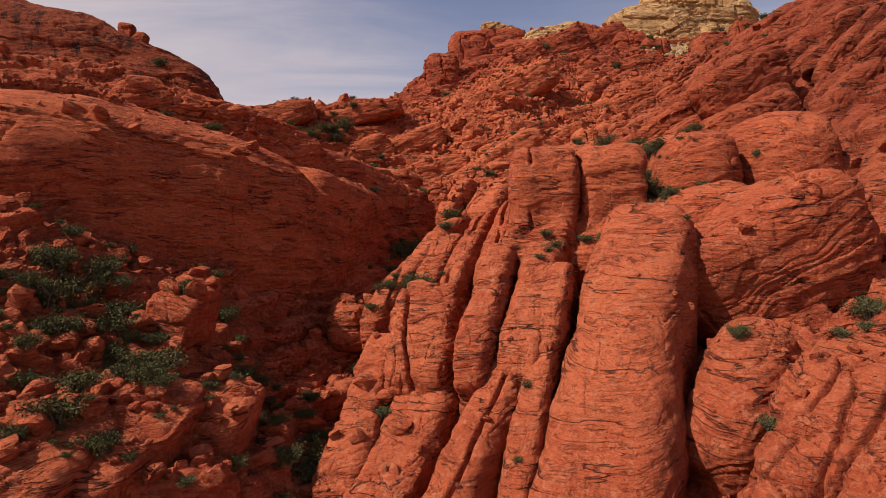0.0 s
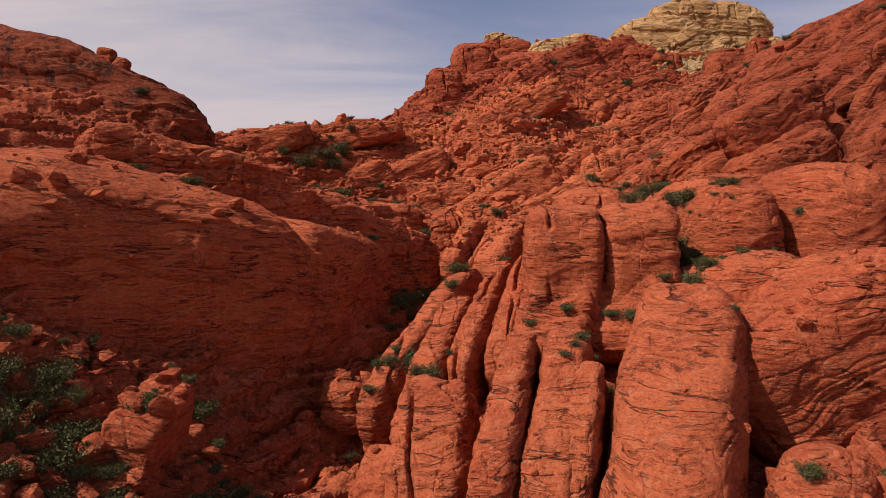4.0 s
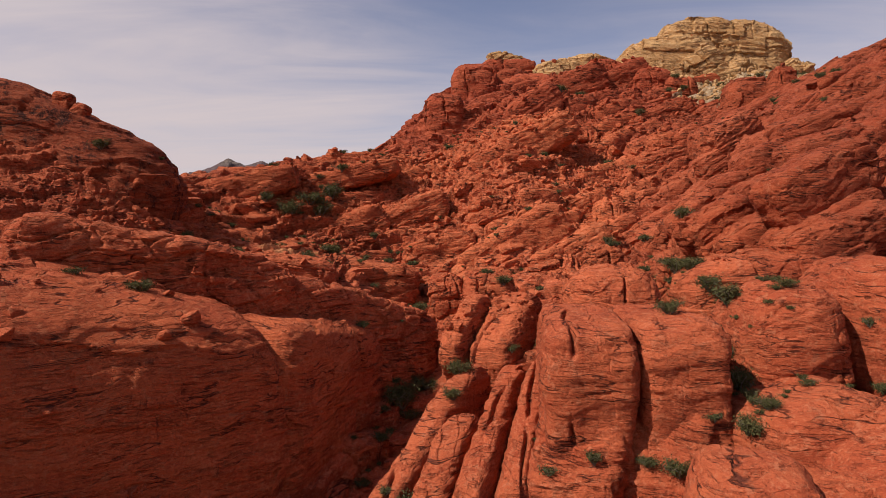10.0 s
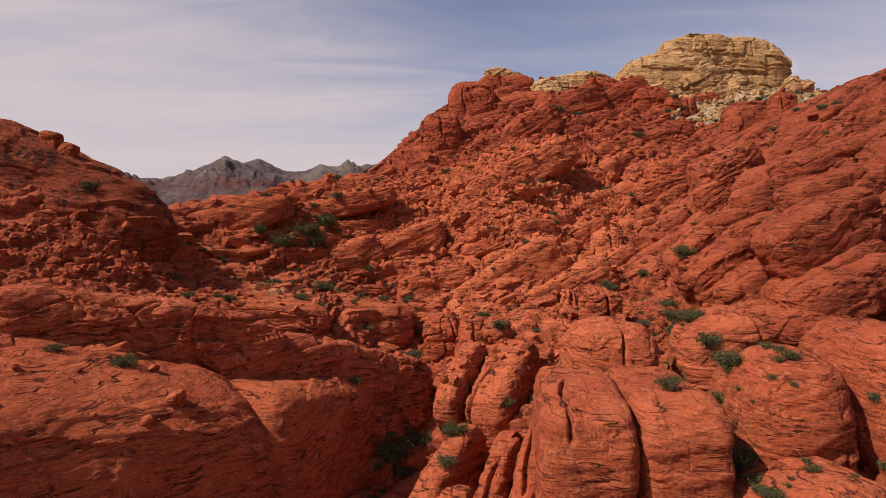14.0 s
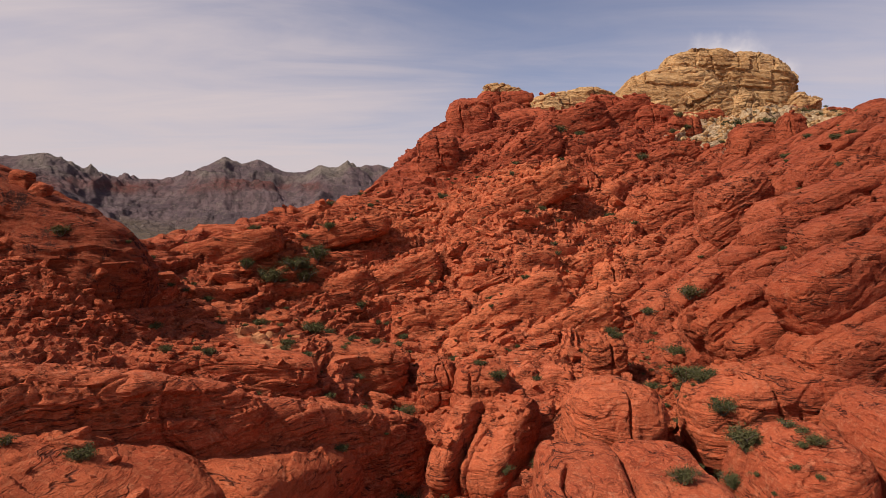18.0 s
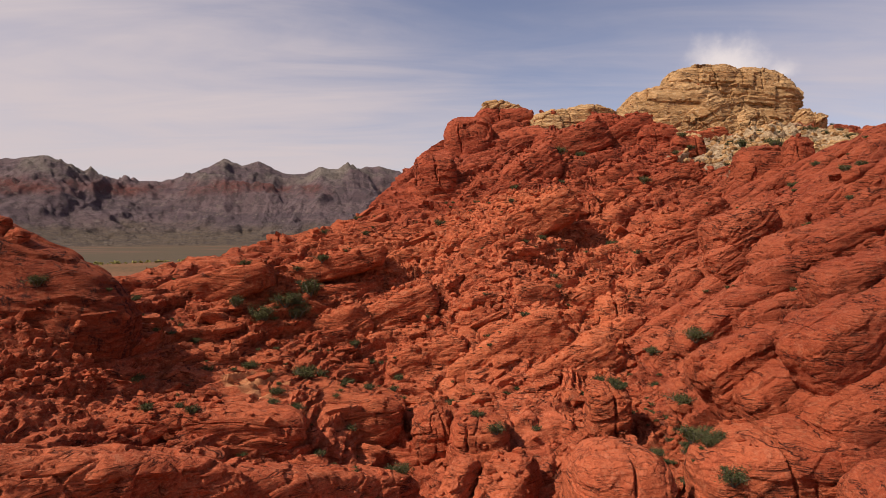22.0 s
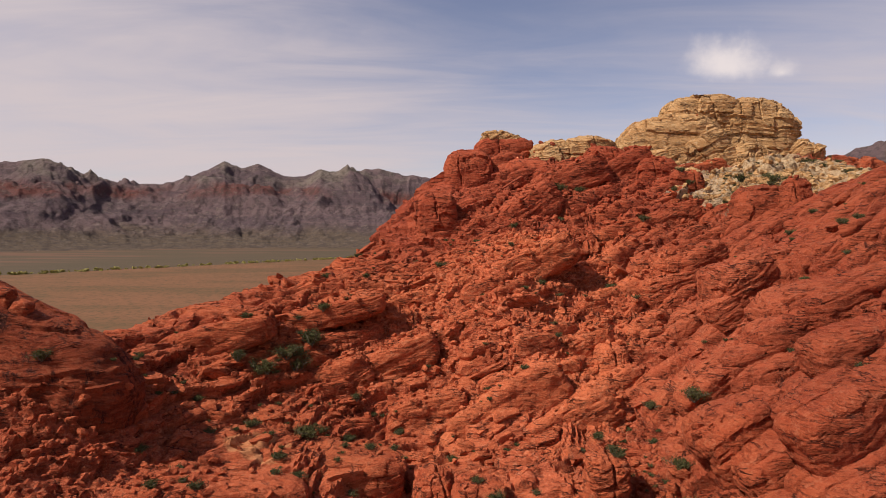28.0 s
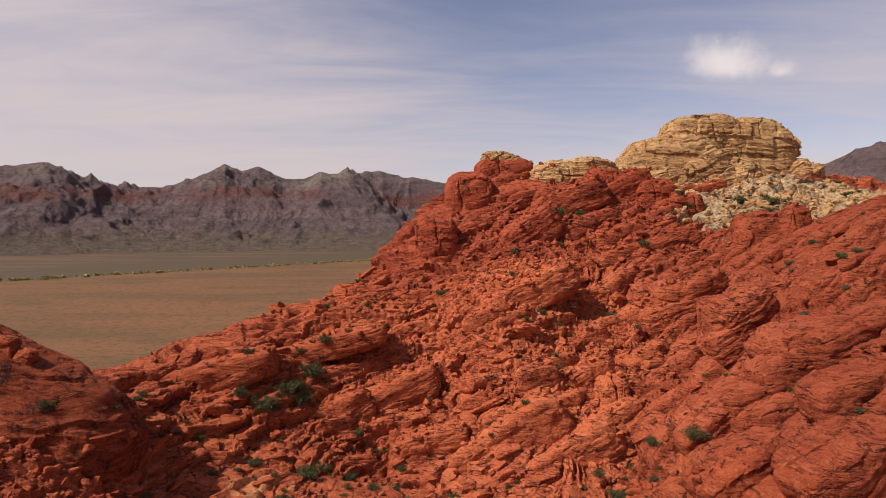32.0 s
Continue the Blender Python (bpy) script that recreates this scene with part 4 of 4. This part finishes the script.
# slabs and blocks that break up the slopes: they lie along the beds, which climb to the north
def slab_mesh(seed, n=8):
    """A bedded block with flat, broken faces and slightly worn edges: points and quads."""
    rng = np.random.RandomState(seed)
    q, quads = cube_sphere(n)
    p = q / (np.abs(q) ** 8.0).sum(1)[:, None] ** (1 / 8.0)
    p = p * np.array([1.0, rng.uniform(0.5, 0.8), rng.uniform(0.34, 0.55)])
    p[:, 0] += rng.uniform(-0.4, 0.4) * p[:, 2] + rng.uniform(-0.3, 0.3) * p[:, 1]
    for _ in range(7):
        v = rng.normal(size=3) * np.array([1, 1, 0.6])
        v /= np.linalg.norm(v)
        reach = np.abs(p @ v).max()
        over = p @ v - reach * rng.uniform(0.62, 0.9)
        p = p - np.clip(over, 0, None)[:, None] * v
    k = 1 + 0.05 * fbm(p * 2.0, 3, seed) + 0.09 * ledges(p[:, 2] + 0.1 * p[:, 0], p, 0.15, seed + 1)
    return p * np.stack([k, k, np.ones(len(k))], 1), quads


SLABS = [slab_mesh(300 + k) for k in range(26)]
SLAB_MESHES = [mesh_from("sandstone_block", p, q, RED) for p, q in SLABS]
for me in SLAB_MESHES:
    me.set_sharp_from_angle(angle=radians(30))
LARGE_SLAB = 1.9
# ground plan of the broken slopes: west and east edge, south and north edge, count, smallest and largest half-length
SLOPES = [
    (-45, 60, 112, 190, 620, 0.7, 3.4),
    (45, 150, 118, 200, 300, 0.8, 3.2),
    (15, 110, 185, 222, 140, 0.8, 3.2),
    (42, 86, 30, 118, 180, 0.8, 3.0),
    (-60, 0, 78, 115, 160, 0.6, 2.6),
    (-46, -16, -4, 30, 60, 0.8, 2.4),
    (-12, 40, 62, 108, 90, 0.7, 2.2),
]
rng = random.Random(21)
bv, bf, many = [], [], 0
for x0, x1, y0, y1, number, small, large in SLOPES:
    for _ in range(number):
        x, y = rng.uniform(x0, x1), rng.uniform(y0, y1)
        size = small + (large - small) * rng.random() ** 2.2
        place, normal, on = top_at(x, y)
        if place is None or on.name != "ground" or (x - 108) ** 2 / 1000 + (y - 194) ** 2 / 480 < 1:
            continue
        climb = radians(6 + 30 * min(1.0, max(0.0, (x + 30) / 60)) + rng.uniform(-10, 10))
        n = (normal + Vector((0, -0.1, 0.7))).normalized()
        along = Vector((math.cos(climb), 0.25, math.sin(climb)))
        along = (along - n * along.dot(n)).normalized()
        r = Matrix((along, n.cross(along), n)).transposed()
        r = r @ Euler((rng.uniform(-0.15, 0.15), rng.uniform(-0.2, 0.2), rng.uniform(-0.25, 0.25))).to_matrix()
        kind = rng.randrange(len(SLABS))
        m = Matrix.LocRotScale(place - n * size * 0.14, r.to_quaternion(), (size * rng.uniform(0.9, 1.6), size * rng.uniform(0.7, 1.1), size * rng.uniform(0.65, 1.1)))
        if size > LARGE_SLAB:
            ob = new("sandstone_block", SLAB_MESHES[kind])
            ob.matrix_world = m
            tagged(ob, "tilted red sandstone slab jutting from the broken slope", "rock", "slope slabs")
        else:
            p, q = SLABS[kind]
            bv.append(p @ np.array(m.to_3x3()).T + np.array(m.translation))
            bf.append(q + many)
            many += len(p)
me = mesh_from("broken_rock", np.concatenate(bv), np.concatenate(bf), RED)
me.set_sharp_from_angle(angle=radians(30))
tagged(new("broken_rock", me), "broken blocks of red bedrock along the tilted beds", "rock", kind="stuff")
bpy.context.view_layer.update()
deps = bpy.context.evaluated_depsgraph_get()

rng = random.Random(5)
BOULDERS = [boulder_mesh("boulder", 40 + k, 6, RED) for k in range(10)]
BOULDER_MESHES = [mesh_from("boulder", p, q, RED, False) for p, q in BOULDERS]
PALE_MESHES = [mesh_from("boulder", p, q, BUFF, False) for p, q in BOULDERS[:5]]
PEBBLES = [boulder_mesh("rubble", 70 + k, 3, RED) for k in range(8)]
# where broken rock lies: centre, half-lengths, count, sizes
FIELDS = [
    (14, 150, 50, 42, 2600, 0.25, 1.3),
    (-55, 86, 26, 11, 420, 0.25, 1.0),
    (-30, 14, 24, 26, 900, 0.25, 1.5),
    (36, 95, 9, 22, 170, 0.3, 1.5),
    (110, 194, 26, 18, 1000, 0.35, 1.6),
    (33, 22, 12, 14, 120, 0.3, 1.1),
    (-16, 48, 5, 10, 60, 0.4, 1.3),
    (60, 190, 45, 25, 700, 0.3, 1.4),
    (-30, 128, 22, 16, 320, 0.3, 1.1),
    (5, 90, 16, 20, 160, 0.3, 1.2),
]
rv, rf, count, loose_things = [], [], 0, 0
for fx, fy, ax, ay, number, small, large in FIELDS:
    for k in range(number):
        x, y = fx + ax * rng.gauss(0, 0.48), fy + ay * rng.gauss(0, 0.48)
        size = small + (large - small) * rng.random() ** 2.6
        place, normal, on = top_at(x, y)
        if place is None or normal.z < 0.45 or (x < -48 and place.z > 68):
            continue
        turn = Euler((rng.uniform(-0.5, 0.5), rng.uniform(-0.5, 0.5), rng.uniform(0, 6.3)))
        at = place + Vector((0, 0, size * 0.18))
        pale = math.hypot((x - 109) / 36, (y - 194) / 25) < 1
        if size > 0.8 and loose_things < 300:
            ob = new("boulder", rng.choice(PALE_MESHES if pale else BOULDER_MESHES))
            ob.matrix_world = Matrix.LocRotScale(at, turn, (size, size, size))
            tagged(ob, "loose angular block of pale yellow sandstone" if pale else "loose angular block of red sandstone lying on the slope", "boulder", "loose boulders")
            loose_things += 1
        else:
            p, q = rng.choice(PEBBLES)
            r = np.array(turn.to_matrix())
            rv.append((p * size) @ r.T + np.array(at))
            rf.append((q + count, pale))
            count += len(p)
me = mesh_from("rubble", np.concatenate(rv), np.concatenate([f for f, _ in rf]), RED, False)
me.materials.append(BUFF)
me.polygons.foreach_set("material_index", np.concatenate([np.full(len(f), int(k), np.int32) for f, k in rf]))
tagged(new("rubble", me), "broken red sandstone rubble strewn over the slopes", "rubble", kind="stuff")


# ---------------------------------------------------------------- shrubs
def leafy(name, light, dark):
    s = Mat(name, 0.75)
    info = s.n.new("ShaderNodeObjectInfo")
    isle = s.n.new("ShaderNodeNewGeometry")
    c = s.mix(isle.outputs["Random Per Island"], dark, light)
    c = s.mix(s.math("MULTIPLY", info.outputs["Random"], 0.5), c, (0.095, 0.080, 0.030))
    s.colour(c)
    s.b.inputs["Specular IOR Level"].default_value = 0.0
    return s.m


LEAF = leafy("shrub_leaf", (0.122, 0.120, 0.052), (0.042, 0.043, 0.018))
w = Mat("shrub_wood", 0.9)
w.colour(w.mix(w.noise(w.place(), 6.0, 4), (0.10, 0.075, 0.055), (0.20, 0.16, 0.12)))
WOOD = w.m


def shrub_meshes(seed, flat, leaves):
    """A rounded desert shrub of unit radius: forked stems, and leaves in ragged clumps with gaps."""
    rng = np.random.RandomState(seed)
    sv, sf, tips = [], [], []

    def limb(a, b, r0, r1):
        d = (b - a) / np.linalg.norm(b - a)
        u = np.cross(d, (0.3, 0.8, 0.5))
        u /= np.linalg.norm(u)
        v = np.cross(d, u)
        k = len(sv)
        for c, r in ((a, r0), (b, r1)):
            for j in range(4):
                t = j * math.pi / 2
                sv.append(c + r * (u * math.cos(t) + v * math.sin(t)))
        for j in range(4):
            sf.append((k + j, k + (j + 1) % 4, k + 4 + (j + 1) % 4, k + 4 + j))

    for k in range(9):
        t = k / 9 * 6.283 + rng.uniform(-0.3, 0.3)
        out = rng.uniform(0.25, 0.6)
        mid = np.array([out * math.cos(t), out * math.sin(t), flat * rng.uniform(0.35, 0.65)])
        limb(np.array([0.04 * math.cos(t), 0.04 * math.sin(t), -0.15]), mid, 0.05, 0.03)
        for _ in range(3):
            tip = mid + np.array([rng.uniform(-0.3, 0.45) * math.cos(t) + rng.uniform(-0.3, 0.3), rng.uniform(-0.3, 0.45) * math.sin(t) + rng.uniform(-0.3, 0.3), flat * rng.uniform(0.15, 0.5)])
            limb(mid, tip, 0.025, 0.01)
            tips.append(tip)
    tips = np.array(tips)
    n = leaves
    core = tips[rng.randint(0, len(tips), n)] * rng.uniform(0.25, 1.0, n)[:, None] ** 0.6 + rng.normal(size=(n, 3)) * np.array([0.13, 0.13, 0.11])
    core[:, 2] = np.maximum(core[:, 2], 0.02)
    a, b = rng.normal(size=(n, 3)), rng.normal(size=(n, 3))
    a /= np.linalg.norm(a, axis=1)[:, None]
    b = np.cross(a, b)
    b /= np.linalg.norm(b, axis=1)[:, None]
    s = (rng.uniform(0.03, 0.07, n) * (1500 / n) ** 0.35)[:, None]
    lv = np.stack([core - a * s, core + b * s * 0.55, core + a * s, core - b * s * 0.55], 1).reshape(-1, 3)
    lf = np.arange(4 * n).reshape(n, 4)
    return mesh_from("stem", np.array(sv), np.array(sf), WOOD), mesh_from("foliage", lv, lf, LEAF, False)


SHRUB_MESHES = [shrub_meshes(3 + k, 0.55 + 0.12 * (k % 3), 2400) for k in range(6)]
SHRUBS_A = [
    (0.9, 2.9, 0.3), (0.7, 3.0, 0.3), (-22.2, 4.8, 0.6), (-27.2, 5.1, 2.1), (15.5, 5.3, 0.7), (0.7, 6.4, 0.8),
    (-30.9, 6.4, 1.0), (-19.1, 6.4, 0.8), (-0.3, 6.5, 0.6), (-8.5, 6.6, 0.9), (2.1, 7.4, 0.3), (-2.3, 7.7, 0.5),
    (-33.0, 9.8, 1.2), (23.9, 11.1, 1.0), (20.4, 11.6, 0.6), (-24.4, 11.7, 1.5), (4.6, 11.7, 0.5), (-26.7, 12.4, 1.0),
    (30.6, 13.2, 1.1), (-33.3, 13.9, 1.2), (-14.4, 15.5, 1.3), (-21.0, 16.2, 0.9), (6.0, 16.9, 0.6), (-35.8, 17.1, 2.6),
    (33.5, 17.5, 0.9), (35.8, 17.6, 0.8), (-25.5, 18.3, 0.8), (25.2, 18.6, 1.1), (-31.5, 19.0, 2.3), (-13.8, 20.2, 2.2),
]
SHRUBS_B = [
    (-7.1, 20.4, 0.5), (-6.7, 20.8, 0.9), (-11.0, 21.4, 1.4), (-35.4, 23.1, 2.2), (-30.5, 24.3, 1.1), (34.1, 24.4, 1.3),
    (36.4, 24.9, 1.5), (-38.6, 25.8, 1.2), (43.1, 27.8, 2.1), (9.3, 30.7, 0.7), (25.5, 31.4, 0.6), (10.5, 32.0, 0.7),
    (-4.1, 35.6, 1.7), (-27.2, 35.7, 2.0), (20.1, 44.0, 1.6), (26.8, 44.2, 1.8), (8.2, 44.6, 0.8), (12.3, 44.8, 1.0),
    (25.7, 45.1, 0.8), (-1.4, 45.1, 0.6), (17.7, 45.6, 1.1), (24.0, 45.8, 0.9), (24.0, 45.9, 1.0), (8.2, 46.0, 1.0),
    (-5.3, 49.1, 2.1), (-40.0, 50.1, 1.0), (7.5, 50.6, 0.5), (-34.1, 51.8, 1.4), (45.3, 52.6, 1.3), (22.3, 53.0, 1.3),
]
SHRUBS_C = [
    (44.8, 54.4, 0.9), (31.1, 60.6, 0.9), (-0.9, 62.1, 1.3), (32.9, 62.2, 2.1), (-0.2, 67.4, 1.8), (35.0, 72.5, 1.8),
    (30.3, 74.9, 2.6), (-7.1, 75.7, 1.6), (12.5, 76.8, 1.3), (7.9, 77.0, 1.1), (35.4, 79.2, 1.9), (12.9, 79.9, 1.2),
    (15.6, 81.5, 1.5), (-41.2, 84.7, 1.1), (35.0, 85.0, 1.6), (35.6, 86.2, 1.5), (-59.4, 89.8, 1.6), (30.9, 90.6, 1.8),
    (38.1, 91.9, 1.5), (63.2, 93.2, 1.1), (64.3, 93.4, 1.0), (8.4, 93.8, 1.6), (5.5, 97.2, 1.2), (15.7, 100.2, 1.0),
    (39.5, 100.3, 1.9), (23.0, 100.7, 1.3), (-27.6, 100.8, 1.5), (-40.8, 105.2, 1.2), (61.9, 107.8, 0.8), (45.4, 109.0, 2.0),
]
SHRUBS_D = [
    (-25.0, 109.7, 2.6), (-35.8, 113.1, 1.6), (1.8, 114.8, 1.2), (29.6, 115.0, 1.2), (-49.5, 115.5, 0.7), (-23.3, 116.0, 1.4),
    (41.3, 119.4, 1.5), (9.5, 121.5, 0.7), (-41.6, 122.8, 1.6), (-36.3, 123.0, 2.6), (-17.6, 123.1, 1.1), (82.6, 126.1, 1.3),
    (-32.6, 126.9, 2.6), (-41.3, 127.5, 1.4), (-30.6, 127.5, 2.5), (-31.4, 129.8, 2.5), (-3.3, 132.9, 0.8), (-29.0, 133.1, 2.6),
    (9.2, 133.1, 0.6), (-27.2, 137.9, 1.7), (80.5, 140.9, 1.5), (24.3, 149.6, 1.1), (24.5, 150.0, 1.1), (43.0, 155.4, 1.7),
    (-20.0, 158.6, 1.1), (-0.8, 161.6, 1.5), (81.6, 170.9, 2.2), (9.7, 173.9, 1.2), (58.1, 176.2, 1.7), (107.3, 176.7, 1.9),
]
SHRUBS_E = [
    (20.6, 177.5, 1.2), (34.6, 181.7, 1.7), (33.8, 182.1, 1.7), (35.4, 186.4, 2.2), (125.6, 189.6, 1.6), (43.2, 193.9, 1.7),
    (104.6, 194.6, 2.6), (78.6, 195.0, 1.5), (76.1, 195.7, 1.4), (97.1, 199.6, 2.6), (107.4, 209.1, 2.2), (126.0, 211.1, 2.1),
    (136.6, 212.4, 1.8),
]
SCRUB_OAKS = [
    (-38, 22, 2.2), (-32, 22, 2.0), (-35, 25, 1.8), (-33, 14, 2.0), (-30, 16, 1.6), (-25, 14, 2.2), (-22, 24, 2.2), (-27.5, 8, 1.6), (-12.3, 18, 2.4), (-11.2, 26, 1.8), (-13, 21, 1.8),
    (31, 66, 2.2), (33, 70, 2.4), (32.5, 76, 2.6), (34, 82, 2.2), (30, 58, 1.8), (29.5, 52, 1.8), (31.5, 62, 1.5), (-8, 76, 2.8), (-5.5, 80, 2.2),
    (-7, 47, 2.2), (-4.5, 40, 1.6), (-12.5, 36, 2.2), (-14, 28, 2.0), (11.5, 33, 1.0), (13.5, 39, 1.2), (16, 42, 1.3), (27, 40, 1.4), (35.5, 88, 2.0),
]
SHRUB_PLACES = SCRUB_OAKS + SHRUBS_A + SHRUBS_B + SHRUBS_C + SHRUBS_D + SHRUBS_E
rng = random.Random(9)
bpy.context.view_layer.update()
deps = bpy.context.evaluated_depsgraph_get()
SMALL_SHRUBS = [shrub_meshes(30 + k, 0.65, 700) for k in range(4)]
# low brush in the gullies of the slope and over the pale apron
BRUSH = []
for x0, x1, y0, y1, number in ((-40, 45, 112, 185, 70), (84, 134, 184, 214, 60), (45, 110, 120, 190, 35), (27, 37, 44, 110, 110), (-14, -8, 44, 84, 36), (-60, -5, 84, 125, 70), (-42, -14, 2, 34, 130)):
    BRUSH += [(rng.uniform(x0, x1), rng.uniform(y0, y1), 0.35 + 0.9 * rng.random() ** 1.7) for _ in range(number)]
tufts = []
for x, y, size in SHRUB_PLACES + BRUSH:
    place, normal, on = top_at(x, y)
    if place is None or normal.z < 0.3 or "foliage" in on.name:
        continue
    if (x, y, size) in BRUSH and size < 0.8:
        # low tufts past counting are joined
        leaves = rng.choice(SMALL_SHRUBS)[1]
        co = np.empty(3 * len(leaves.vertices), np.float32)
        leaves.vertices.foreach_get("co", co)
        tufts.append(co.reshape(-1, 3) * 1.3 * size + np.array(place))
        continue
    base = tagged(new("desert_shrub"), "grey-green desert shrub rooted among red rocks" if size < 1.4 else "large dense green scrub oak filling a rocky cleft", "shrub", "desert shrubs")
    base.matrix_world = Matrix.LocRotScale(place - Vector((0, 0, 0.1 * size)), Euler((0, 0, rng.uniform(0, 6.3))), (1.25 * size, 1.25 * size, 1.35 * size * rng.uniform(0.85, 1.2)))
    stems, foliage = rng.choice(SHRUB_MESHES if size > 1.0 else SMALL_SHRUBS)
    part("stem", stems, base)
    part("foliage", foliage, base)

tufts = np.concatenate(tufts)
tagged(new("low_brush", mesh_from("low_brush", tufts, np.arange(len(tufts)).reshape(-1, 4), LEAF, False)), "low grey-green desert brush scattered among red rubble", "brush", kind="stuff")


# ---------------------------------------------------------------- trees along the far wash
w = Mat("wash_tree_leaf", 0.8)
isle = w.n.new("ShaderNodeNewGeometry")
w.colour(w.mix(isle.outputs["Random Per Island"], (0.20, 0.18, 0.05), (0.42, 0.36, 0.12)))
tr = np.random.RandomState(4)
tv = []
for k in range(420):
    t = tr.uniform(-0.5, 1.7)
    x, y = -866 + 608 * t + tr.normal() * 9, 1204 + 728 * t + tr.normal() * 9
    h = tr.uniform(2.0, 5.0)
    c = np.array([x, y, -3.0]) + tr.normal(size=(36, 3)) * np.array([0.45, 0.45, 0.28]) * h + np.array([0, 0, 0.55 * h])
    c[:, 2] = np.maximum(c[:, 2], -2.6)
    a, b = tr.normal(size=(36, 3)) * 0.28 * h, tr.normal(size=(36, 3)) * 0.28 * h
    tv.append(np.stack([c - a, c + b, c + a, c - b], 1).reshape(-1, 3))
tv = np.concatenate(tv)
tagged(new("wash_trees", mesh_from("wash_trees", tv, np.arange(len(tv)).reshape(-1, 4), w.m, False)), "line of yellow-green trees along a dry desert wash", "trees", kind="stuff")
